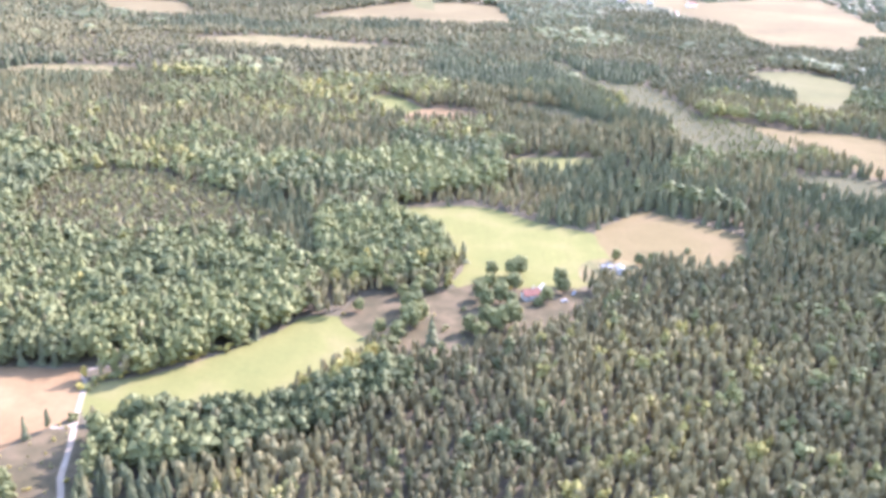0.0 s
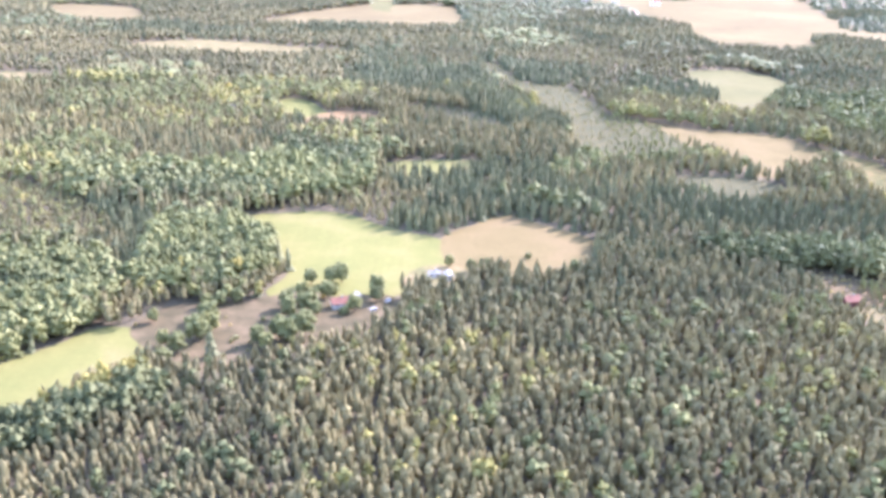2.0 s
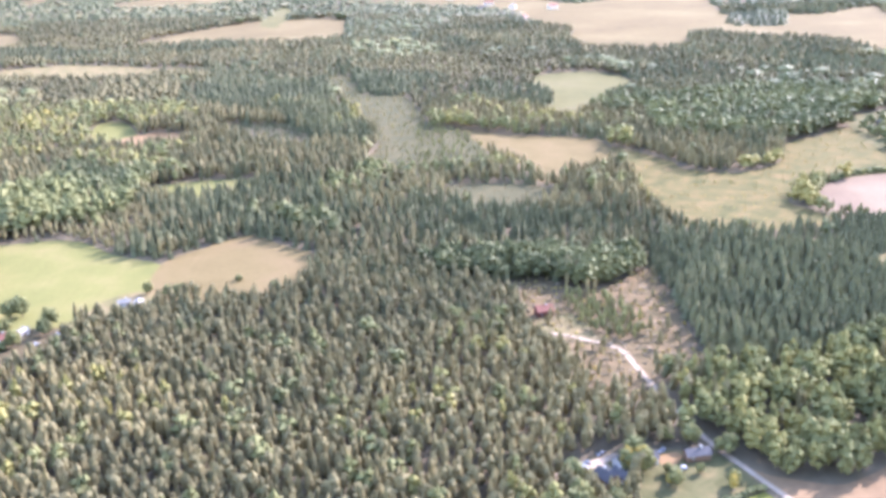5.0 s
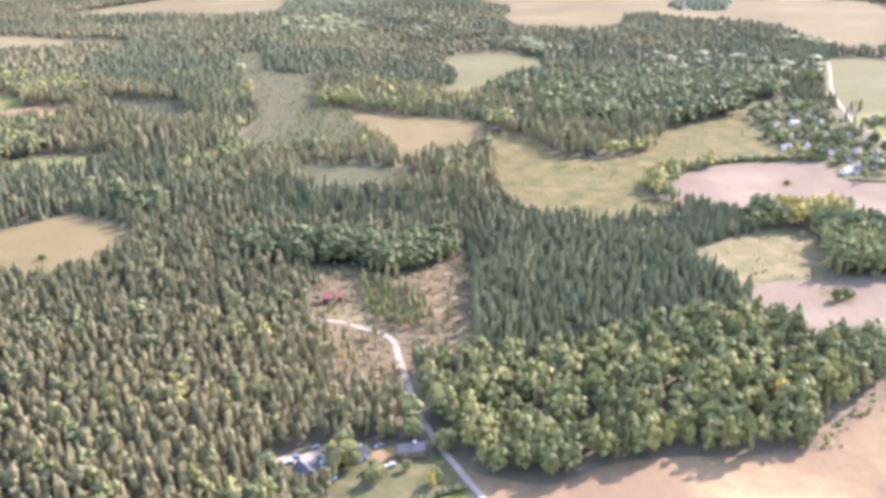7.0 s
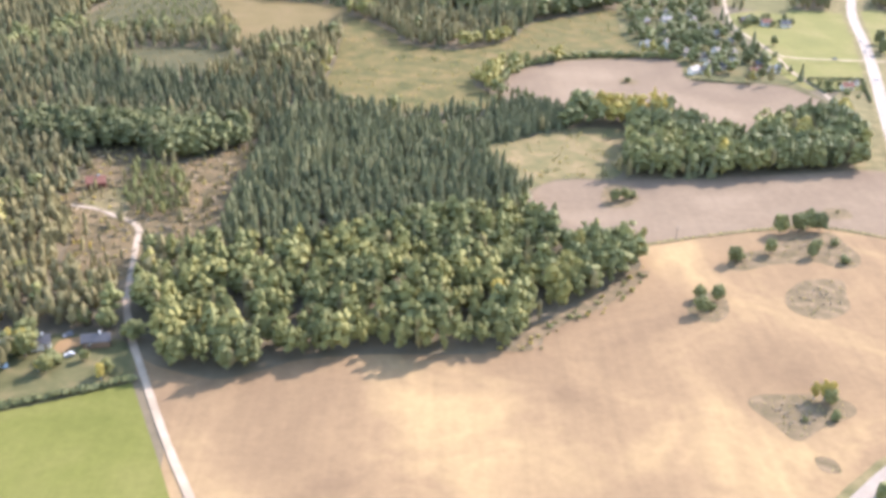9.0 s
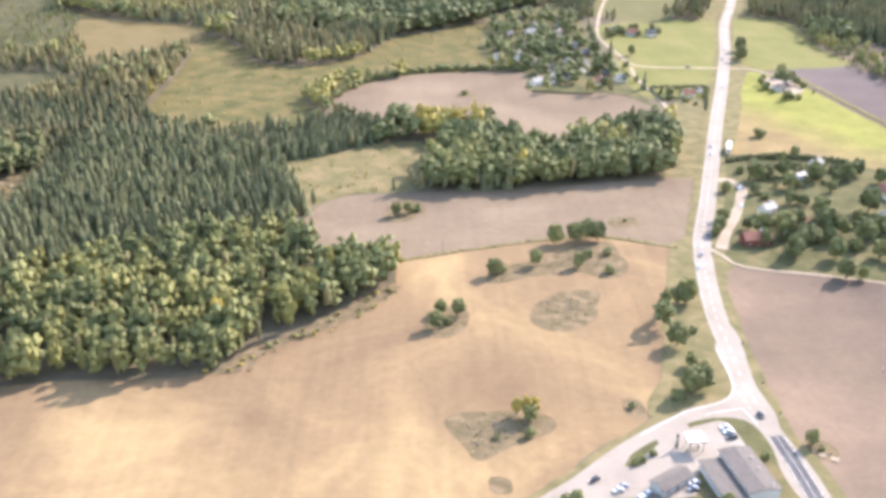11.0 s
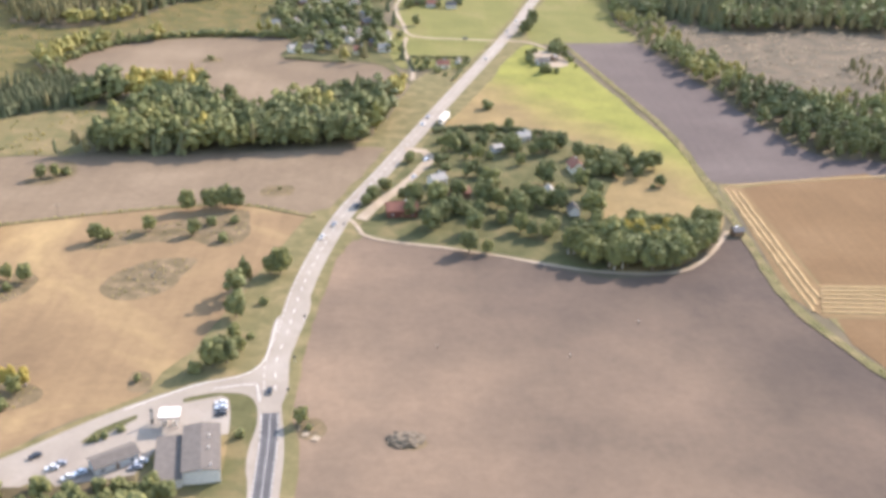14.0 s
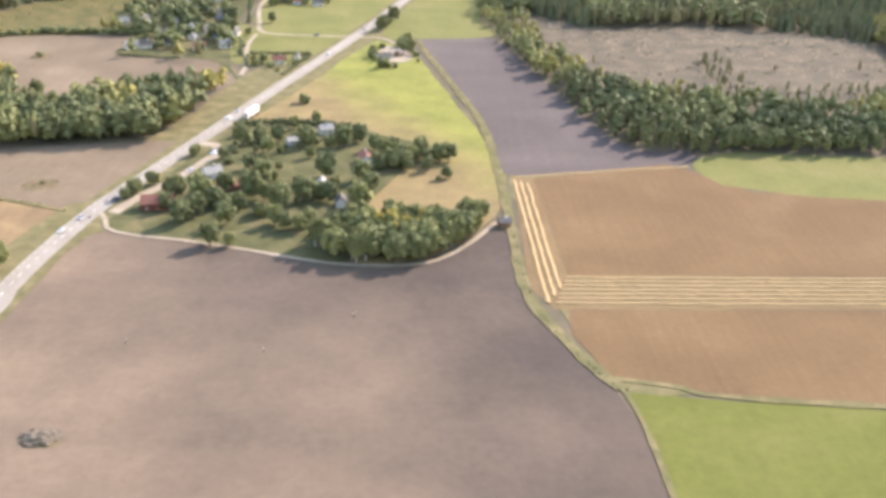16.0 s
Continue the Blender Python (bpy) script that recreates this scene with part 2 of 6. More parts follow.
# ---- the ground and the fields ----
R = 6500
tagged(mesh_object("ground", [(-R, -R, 0), (R, -R, 0), (R, R, 0), (-R, R, 0)], [(0, 1, 2, 3)], FLOOR), "brown and green forest floor and rough grass", "ground", kind="structure")
ROAD_LINE = [(474, 213), (473, 229), (471, 242), (471, 248), (470, 259), (471, 271), (472, 292), (475, 315), (480, 341), (489, 371), (500, 409), (515, 461), (534, 522), (551, 582), (568, 648)] + [(592, 722), (640, 900)]
ribbon("verge", "wide dry grass margin of the main road", VERGE, 0, ROAD_LINE[4:], 30.0, "verge", clear=12.0, soft=0.1)
field("ploughed_field", "wide harrowed tan field with pale dusty patches", SOIL_TAN, 0.10, [(257, 257), (265, 240), (273, 224), (281, 161), (312, 162), (345, 163), (412, 239), (434, 275), (461, 345), (429, 340), (399, 329), (388, 325), (389, 311), (379, 294), (368, 283), (358, 275), (353, 265), (332, 262), (313, 260.5), (297, 257.5), (285, 250.5), (278, 248), (264, 253)], 0.6, step=3.0)
field("ploughed_field", "wide harrowed tan field beside the main road", SOIL_TAN, 0.11, [(388, 324), (401, 331), (421, 338), (432, 341), (450, 344), (472, 336), (467, 313), (458, 293), (455, 270), (449, 253), (444, 243), (425, 223), (419, 173), (347, 173), (339, 255), (355, 267), (376, 290), (388, 314)])
field("ploughed_field", "pinkish harrowed field behind a low bank", SOIL_PINK, 0.10, [(358, 358), (361, 367), (369, 377), (386, 379.5), (405, 381.5), (418, 382), (435, 386), (460, 391), (491, 394), (483, 362), (473, 338), (450, 345), (432, 342), (401, 332), (386, 326), (371, 326), (364, 326), (360, 335)])
field("ploughed_field", "pinkish bare field below the village", SOIL_PINK, 0.10, [(353, 489), (366, 515), (392, 534), (416, 539), (443, 539), (445, 507), (458, 502), (483, 499), (494, 490), (498, 471), (493, 456), (473, 445), (462, 438), (456, 431), (449, 420), (431, 419), (425, 432), (420, 449), (400, 452), (381, 452), (372, 458), (362, 468)])
field("ploughed_field", "large brown bare field beside the road", SOIL_BROWN_GLARE, 0.10, [(484, 319), (508, 317), (525, 312), (537, 307), (551, 302), (569, 305), (579, 314), (587, 327), (593, 328), (592, 297), (598, 276), (605, 254), (608, 248), (610, 230), (610, 170), (551, 170), (488, 214)])
field("ploughed_field", "large brown bare field beside the road", SOIL_BROWN_GLARE, 0.09, [(484, 321), (507, 317), (524, 312), (536, 308), (522, 169), (480, 168), (476, 234), (476, 259), (478, 288)])
ISLANDS = []
for outline, label in (([(423.6, 291.8), (427.3, 301.2), (434.8, 307.4), (444.4, 306.9), (440.3, 291), (434.5, 285), (426.1, 286.1)], "stony grass island in the tan field"),
                       ([(395.7, 285), (401.2, 297.6), (408.4, 295), (407, 286.8), (400.7, 280.9)], "grass island with trees in the tan field"),
                       ([(434, 331), (441, 337), (452, 340), (454, 321), (448.6, 315), (439, 318.7), (423, 314.4), (413.5, 311.2), (415, 320), (426, 326)], "dry grass island with trees"),
                       ([(401.5, 245.2), (409.6, 248.6), (423.4, 247.5), (424, 241.7), (415.8, 235.6), (408.7, 230.8), (404.4, 235.4)], "scrubby island with a yellow tree"),
                       ([(410, 219.6), (410.8, 224.7), (414.3, 223.6), (413.8, 218.9)], "small grass island"), ([(441, 247.3), (441.4, 253.4), (445.3, 252.8), (445.6, 247.4)], "small grass island"),
                       ([(383, 357), (386, 374), (393.7, 373), (396, 363), (391, 356)], "grass island with trees in the pink field"), ([(455, 352), (456, 359), (463, 359), (463, 352)], "small grass island in the pink field"),
                       ([(409, 496), (410, 503), (417, 503), (417, 496)], "small grass island in the pink field"), ([(495, 231), (497, 233.4), (501, 233), (502.6, 230.4), (500, 228.4), (496, 228.8)], "bare earth round a stone heap"),
                       ([(478, 236), (482, 237.4), (484, 234), (482, 230.5), (479, 231)], "trampled earth beside the road")):
    field("field_island", label, ROUGH, 0, outline, 1.3, category="grass", step=1.2)
    ISLANDS.append(outline)
field("meadow", "dry meadow that turns bright green towards the ditch", MEADOW_TURN, 0.08, [(555, 541), (547, 532), (528, 469), (512, 425), (507, 413), (505, 378), (552, 381), (578, 380), (594, 375), (585, 439), (574, 497), (566, 524)])
field("meadow", "dry rough pasture beside the hamlet", MEADOW_TURN, 0.10, [(565, 376), (594, 374), (590, 337), (572, 311), (551, 307), (552, 336)])
field("ploughed_field", "dark grey freshly ploughed field", SOIL_DARK, 0.10, [(571, 546), (604, 552), (619, 491), (626, 450), (637, 405), (650, 384), (598, 371), (595, 403), (589, 442), (577, 497)])
field("meadow", "yellow green meadow below the village lane", MEADOW, 0.10, [(498, 538), (534, 541), (521, 510), (499, 513)])
field("meadow", "yellow green meadow beside the road", MEADOW, 0.09, [(494, 558), (502, 554), (541, 552), (566, 652), (494, 642)])
field("verge", "dry grass verge between trees and road", VERGE, 0.08, [(499, 473), (513, 501), (523, 508), (500, 433), (489, 410)])
field("meadow", "yellow green meadow in front of the woods", MEADOW, 0.10, [(571, 653), (554, 554), (569, 547), (607, 557), (603, 595), (606, 658)])
field("meadow", "dry grass between ditch and stubble", VERGE, 0.05, [(603, 274), (598, 300), (598, 340), (599.5, 372), (640, 376), (640, 270), (612, 246)])
field("ploughed_field", "dark headland of the ploughed field", SOIL_DARK, 0.1, [(598.5, 370), (656, 381), (657, 396), (600, 384)], 0.2)
field("crop_field", "deep green young crop", GRASS_DEEP, 0.10, [(609, 248), (631, 245), (718, 237), (709, 170), (611, 170), (611, 231)], 0.3, step=400.0)
field("stubble_field", "orange stubble field", STUBBLE, 0.10, [(603, 283), (739, 285), (719, 239), (635, 246), (621, 250), (608, 253), (602, 271)], 0.3, step=400.0)
field("stubble_field", "pale straw stubble with rows of cut straw", STRAW, 0.09, [(598, 369), (604, 367), (605, 301), (747, 303), (739, 286), (600, 283), (595, 294)], 0.4, step=400.0)
field("stubble_field", "orange stubble field", STUBBLE, 0.11, [(604, 367), (630, 377), (650, 383), (671, 359), (768, 351), (747, 304), (605, 301)], 0.5, step=400.0)
field("meadow", "pale green meadow in front of the woods", MEADOW, 0.10, [(658, 383), (674, 396), (698, 394), (783, 387), (769, 354), (673, 360)])
field("clear_cut", "clear-cut ground littered with pale branches", CLEARCUT, 0.08, [(627, 605), (643, 593), (661, 580), (732, 585), (794, 549), (752, 453), (714, 450), (690, 452), (668, 457), (648, 472), (635, 507), (627, 553)])
field("clearing", "scrubby green clearing with brown patches", SCRUB, 0.10, [(344, 410), (358, 416), (368, 425), (380, 433), (400, 434), (403, 426), (401, 416), (398, 400), (393, 386), (388, 380.5), (369, 378), (357, 365), (353, 378)])
field("heath", "yellow brown heath with green scrub", HEATH, 0.08, [(277, 607), (305, 572), (307, 556), (336, 546), (362, 567), (378, 607), (404, 626), (426, 645), (446, 601), (429, 546), (395, 534), (366, 522), (343, 492), (355, 460), (323, 448), (295, 450), (279, 470), (279, 526)])
field("stubble_field", "orange stubble field among the woods", MEADOW_TAN, 0.10, [(185, 672), (222, 647), (266, 635), (277, 607), (273, 561), (248, 542), (231, 535), (223, 574), (205, 608)])
field("meadow", "pale meadow among the woods", FAR_GREEN, 0.10, [(246, 726), (260, 767), (249, 857), (302, 881), (326, 826), (297, 745), (267, 695), (249, 699)])
field("clearing", "grey green clearing with young trees", MARSH, 0.10, [(177, 527), (200, 535), (229, 529), (237, 502), (205, 484), (192, 497)])
field("meadow", "yellow green meadow enclosed by woods", MEADOW, 0.10, [(-25, 442), (-4, 453), (19, 455), (43, 434), (61, 425), (67, 420), (71, 383), (59, 367), (51, 356), (14, 349), (4, 357), (9, 379), (-7, 412)])
field("meadow", "dry reddish tan part of the enclosed meadow", MEADOW_TAN, 0.12, [(66, 421), (79, 441), (94, 458), (113, 442), (130, 428), (129, 408), (123, 383), (106, 375), (89, 379), (71, 383)])
field("meadow", "smooth yellow green meadow", MEADOW, 0.10, [(-102, 263), (-84, 274), (-67, 290), (-52, 310), (-49, 318), (-35, 322), (-24, 305), (-22, 295), (-30, 281), (-42, 264), (-46, 252), (-73, 244), (-92, 241)])
field("pasture", "brown pasture with scattered trees", PASTURE, 0.09, [(-35, 321), (-29, 338), (-19, 345), (2, 349), (19, 359), (44, 337), (35, 319), (23, 306), (9, 294), (-3, 289), (-18, 294), (-24, 304)])
field("ploughed_field", "orange tan field beside the farm lane", SOIL_ORANGE, 0.10, [(-137, 265), (-114, 274), (-108, 277), (-102, 259), (-100, 245), (-112, 227), (-117, 174)])
field("clearing", "rough brown grass beside the farm lane", PASTURE, 0.08, [(-117, 220), (-112, 227), (-99, 245), (-95, 241), (-88, 229), (-83, 166), (-86, 163), (-111, 162)])
field("meadow", "small bright meadow among the woods", MEADOW, 0.10, [(-54, 711), (-39, 714), (-17, 673), (-23, 651), (-38, 652), (-48, 673)])
field("stubble_field", "small reddish stubble field among the woods", SOIL_ORANGE, 0.10, [(-17, 671), (3, 677), (26, 657), (29, 641), (-19, 636), (-28, 646)])
field("meadow", "narrow green strip among the woods", MEADOW, 0.10, [(32, 546), (80, 555), (79, 526), (34, 520)])
field("meadow", "small green glade", MEADOW, 0.10, [(94, 531), (104, 532), (102, 521), (93, 520)])
field("crop_field", "deep green crop beside the gravel lane", GRASS_DEEP, 0.10, [(227, 229), (243, 236.5), (260, 245.5), (266, 233), (274.3, 215), (279, 205), (290.5, 180), (296, 165), (236, 160), (233, 205), (228, 222)], 0.3, step=30)
field("ploughed_field", "orange tan field beyond the green crop", SOIL_ORANGE, 0.10, [(190, 222), (212, 228), (224, 227.5), (231.5, 206), (234.5, 160), (185, 160)], 0.5)
field("clear_cut", "reddish brown felled ground with young trees", FELLED, 0.08, [(203, 389), (219, 394), (237, 382), (260, 403), (264, 388), (262, 314), (247, 314), (244, 296), (226, 296), (221, 321), (209, 345), (208, 377)])
field("yard_grass", "lawns and yards at the edge of the wood", GARDEN, 0.09, [(214, 251), (220, 262), (236, 266), (253, 264), (259, 254), (260, 247), (247, 239), (227, 230), (223, 228)], opens=False)
field("clearing", "grey green marshy scrub between the woods", MARSH, 0.09, [(85, 862), (100, 885), (118, 800), (152, 782), (172, 676), (191, 663), (196, 634), (180, 600), (172, 558), (139, 568), (141, 636), (125, 702)])
field("clearing", "grey green marshy scrub beside the stubble field", MARSH, 0.09, [(165, 664), (185, 672), (205, 604), (197, 566), (166, 570), (164, 626)])
for mat, label, outline in (
        (FAR_TAN, "far pale stubble field", [(-321, 1582), (-256, 1788), (-127, 1827), (-81, 1774), (-131, 1621), (-242, 1538)]), (FAR_TAN, "far pale stubble field", [(-155, 1117), (-103, 1253), (-49, 1326), (54, 1327), (67, 1125), (-59, 1120)]), (FAR_GREEN, "far green strip", [(-45, 1270), (-56, 1499), (-31, 1452), (-20, 1252)]),
        (FAR_TAN, "far pale fields round a village", [(58, 1518), (207, 1855), (326, 1907), (308, 1617), (351, 1462), (471, 1551), (545, 1521), (514, 1258), (617, 1257), (714, 1329), (621, 1109), (525, 1087), (439, 1111), (404, 1020), (328, 1023), (321, 1155), (280, 1233), (189, 1285), (103, 1365)]), (FAR_TAN, "far tan field", [(-423, 1253), (-327, 1243), (-283, 1113), (-366, 1124)]), (FAR_TAN, "far tan field", [(305, 1068), (357, 1266), (420, 1086), (402, 1002), (339, 1004)]),
        (FAR_TAN, "far tan fields", [(449, 1262), (648, 1255), (734, 1196), (609, 880), (563, 917), (559, 1002), (517, 1042), (458, 1107)]), (FAR_GREEN, "far yellow green field", [(544, 838), (602, 826), (527, 644), (495, 668)]), (SCRUB, "far pale clearing", [(-348, 747), (-320, 784), (-285, 797), (-228, 780), (-262, 741), (-336, 722)]),
        (SCRUB, "far pale clearing", [(-245, 940), (-205, 985), (-142, 985), (-92, 960), (-40, 950), (-20, 920), (-110, 895), (-195, 905)]), (FAR_TAN, "far pale field", [(-617, 1818), (-578, 1857), (-532, 1727), (-569, 1702)]), (FAR_TAN, "far pale field", [(-508, 1699), (-487, 1770), (-446, 1641), (-474, 1633)])):
    field("far_field", label, mat, 0.15, outline, 6.0, step=25.0)

field("verge", "rough grass margin of the wood", ROUGH, 0, [(346, 263), (353, 264.5), (358, 274), (368, 282.5), (379, 293), (390, 310), (384, 310), (374, 296), (363, 284), (354, 277), (349, 267)], 0.5, category="verge")
field("verge", "dry grass strip with trees along the main road", VERGE, 0, [(446, 247), (452, 262), (456, 280), (461, 300), (466, 320), (471, 340), (478, 344), (476, 328), (471, 305), (469, 285), (469, 262), (468, 248)], 0.6, category="verge")
field("yard_gravel", "pale gravel yard between the forest houses", GRAVEL, 0, [(209, 257), (214, 260), (220, 261.5), (227, 265), (228.5, 263.4), (223.5, 260), (225.6, 256.6), (223, 252.6), (220.4, 253.4), (220.6, 257.6), (216, 257), (210, 254.6)], 0.2, category="yard", step=2)
field("yard_gravel", "pale gravel yard of the small farm", GRAVEL, 0, [(552.6, 521.1), (558.0, 532.0), (567.6, 518.6), (566.6, 506.7), (558.4, 502.2), (553.9, 509.4)], 1.0, category="yard", step=3)
field("yard_grass", "rough garden round the pasture cottage", PASTURE, 0, [(15, 325), (24, 348), (39, 357), (55, 352), (51, 329), (35, 315), (24, 308), (13, 302)], 1.0)
field("yard_grass", "trampled grass round the meadow sheds", SCRUB, 0, [(55, 382), (66, 390), (78, 384), (77, 366), (63, 358), (54, 363)], 1.0)
field("yard_grass", "dry grass round the red house", SCRUB, 0, [(213, 352), (220, 358), (226, 361), (231, 346), (232, 336), (225, 341), (217, 345)], 0.6, step=2.0)
field("yard_gravel", "reddish gravel yard of the lane cottage", SOIL_ORANGE, 0, [(237.5, 262.5), (243, 265), (244, 262.5), (241, 258), (238.5, 256.5)], 0.2, category="yard", step=2)
field("garden_grass", "shady lawns and gardens of the hamlet", GARDEN, 0, [(507, 415), (538, 418), (557, 406), (573, 397), (577, 382), (566, 376), (552, 336), (551, 307), (537, 309), (507, 319), (486, 325), (488, 344), (497, 378)], category="grass")
field("garden_grass", "gardens and yards of the village", GARDEN, 0, [(424, 600), (438, 673), (481, 691), (485, 622), (484, 571), (496, 559), (491, 503), (499, 470), (483, 501), (458, 503), (442, 507), (443, 536), (428, 555)], category="grass")
field("garden_grass", "yellow green grass round the village lane", MEADOW, 0, [(484, 571), (496, 559), (541, 552), (534, 541), (498, 538), (497, 513), (521, 510), (524, 500), (500, 494), (491, 503)], category="grass", opens=False)
field("forest_grass", "grass round the station and side road", SCRUB, 0, [(452, 246), (472, 250), (473, 213), (474, 160), (380, 160), (417, 213), (428, 222), (439, 233)], category="grass")

# ---- roads, lanes and ditches ----
MAIN_ROAD = [(474, 213), (473, 229), (471, 242), (471, 248), (470, 259), (471, 271), (472, 292), (475, 315), (480, 341), (489, 371), (500, 409), (515, 461), (534, 522), (551, 582), (568, 648)] + [(592, 722), (640, 900)]
MAIN_ROAD = [(476, 150)] + [(x + 0.7 if 245 < y < 470 else x, y) for x, y in MAIN_ROAD]
ribbon("verge", "dry grass verge along the main road", VERGE, 0.13, MAIN_ROAD, 10.5, "verge", clear=9.0, soft=0.12)
ribbon("main_road", "pale bleached two-lane asphalt road", ASPHALT_OLD, 0.22, MAIN_ROAD, 5.5)
ribbon("verge", "grass verge along the side road", VERGE, 0.13, [(471, 249), (464, 248), (455, 246), (450, 243), (439, 234), (428, 223), (417, 213)][1:] + [(380, 175)], 8.0, "verge", clear=6.0, soft=0.1)
ribbon("side_road", "pale asphalt side road", ASPHALT_OLD, 0.23, [(471, 249), (464, 248), (455, 246), (450, 243), (439, 234), (428, 223), (417, 213)] + [(380, 175)], 4.4)
ribbon("gravel_lane", "pale gravel lane round the hamlet", GRAVEL, 0.2, [(482, 335), (484, 331), (486, 325), (493, 321), (507, 318), (524, 313), (535, 309), (550, 305), (569, 306), (580, 316), (590, 333)], 1.4, clear=3.0, soft=0.1)
ribbon("gravel_lane", "gravel lay-by lane beside the main road", GRAVEL, 0.2, [(497, 394), (503, 393), (505, 385), (501, 373), (496, 360), (490, 348), (485, 335)], 3.4, clear=3.0, soft=0.1)
ribbon("village_lane", "pale village lane", GRAVEL, 0.2, [(542, 548), (523, 548), (499, 552), (494, 575), (490, 607), (492, 635)] + [(508, 712), (531, 784), (546, 832)], 2.0, clear=4.0)
ribbon("village_lane", "pale village lane", GRAVEL, 0.2, [(496, 549), (495, 526), (499, 494), (499, 477)], 2.0, clear=3.0)
ribbon("gravel_lane", "gravel drive to a small farm", GRAVEL, 0.2, [(542, 548), (555, 545), (562, 533)], 2.0, clear=3.0)
FOREST_LANE = [(213, 344), (221, 342), (229, 337), (238, 330), (241, 318), (244, 303), (246, 293), (248, 283), (254, 266), (257, 254), (262, 243)] [:-2] + [(258.5, 256), (264, 244), (270, 231), (276, 218.5), (282, 207), (295, 180)]
ribbon("gravel_lane", "pale gravel forest lane", GRAVEL, 0.2, FOREST_LANE, 1.8, clear=3.4, soft=0.1)
ribbon("gravel_lane", "short gravel track at the edge of the felled ground", GRAVEL, 0.2, [(193, 392), (200, 386), (206, 380)], 1.6, step=2.0)
ribbon("gravel_lane", "pale farm lane", GRAVEL, 0.2, [(-86, 190)] + [(-89, 208), (-92, 216), (-95, 231), (-100, 252), (-103, 266), (-106, 274), (-99, 278.3), (-91, 283), (-82, 281.5)], 1.6, clear=4.0, soft=0.1)
ribbon("gravel_lane", "short pale track that leaves the farm lane", GRAVEL, 0.2, [(-97.6, 242.6), (-100, 240.8), (-103.5, 240.2)], 1.8, step=1.0)
ribbon("lay_by", "pale asphalt bus bay beside the main road", ASPHALT_OLD, 0.2, [(473.2, 293), (474.6, 286), (474.6, 279), (473.0, 271)], 1.8, step=1.0)
ribbon("ditch_bank", "grassy ditch bank between fields", VERGE, 0.16, [(570, 544), (582, 479), (592, 421), (594, 366), (594, 331), (594, 292), (600, 269), (606, 254), (609, 249)], 2.8, "verge", clear=7.0, soft=0.25)
ribbon("ditch_bank", "narrow grass edge between ploughed field and crop", VERGE, 0.16, [(609, 249.5), (611, 230), (611, 170)], 1.1, "verge", clear=4.0, soft=0.25)
ribbon("ditch_bank", "grassy bank between fields", VERGE, 0.16, [(608, 253), (621, 250), (634, 246), (719, 239)], 2.0, "verge", clear=3.0, soft=0.3)
ribbon("ditch_bank", "low grassy bank between fields", VERGE, 0.16, [(386, 325), (401, 331), (421, 338), (432, 341), (450, 344), (472, 336)], 1.6, "verge", clear=3.0, soft=0.3)
for outline in (
        [(507, 415), (538, 418), (557, 406), (573, 397), (577, 382), (594, 375), (591, 337), (569, 307), (554, 306), (537, 308), (507, 318), (480, 322), (488, 344), (497, 378)],
        [(424, 600), (438, 673), (481, 691), (485, 622), (484, 571), (496, 559), (491, 503), (499, 470), (483, 501), (458, 503), (442, 507), (443, 536), (428, 555)],
        [(440, 246), (480, 250), (480, 150), (380, 150), (417, 214)], [(257, 252), (278, 252), (280, 235), (700, 232), (760, 150), (222, 150), (222, 229), (247, 240)], [(585, 385), (592, 400), (612, 382), (608, 362), (590, 350)], [(645, 388), (662, 390), (682, 364), (671, 352)],
        [(600, 240), (610, 300), (800, 310), (800, 220), (700, 200)], [(600, 300), (606, 368), (650, 384), (672, 360), (780, 355), (780, 300)],
        [(209, 259), (214, 263), (227, 268), (231, 257), (227, 243), (214, 246)], [(231, 268), (246, 269), (258, 258), (260, 246), (247, 240), (227, 230), (222, 236), (230, 246)]):
    OPEN.append(np.array(outline, float))


# ---- woods ----
def ico(level):
    bm = bmesh.new()
    bmesh.ops.create_icosphere(bm, subdivisions=level, radius=1.0)
    v = np.array([q.co for q in bm.verts])
    f = np.array([[q.index for q in t.verts] for t in bm.faces])
    bm.free()
    return v, f


ICO, ICO_FINE = ico(1), ico(2)
OCTA = (np.array([(1, 0, 0), (-1, 0, 0), (0, 1, 0), (0, -1, 0), (0, 0, 1), (0, 0, -1)], float),
        np.array([(0, 2, 4), (2, 1, 4), (1, 3, 4), (3, 0, 4), (2, 0, 5), (1, 2, 5), (3, 1, 5), (0, 3, 5)]))
SPRIG = (np.array([(0.95, 0, -0.35), (-0.5, 0.85, -0.35), (-0.5, -0.85, -0.35), (0, 0, 1.0)]), np.array([(0, 1, 3), (1, 2, 3), (2, 0, 3), (1, 0, 2)]))


def joined(parts):
    v, f, n = [], [], 0
    for a, b in parts:
        v.append(a)
        f.append(b + n)
        n += len(a)
    return np.concatenate(v), np.concatenate(f)


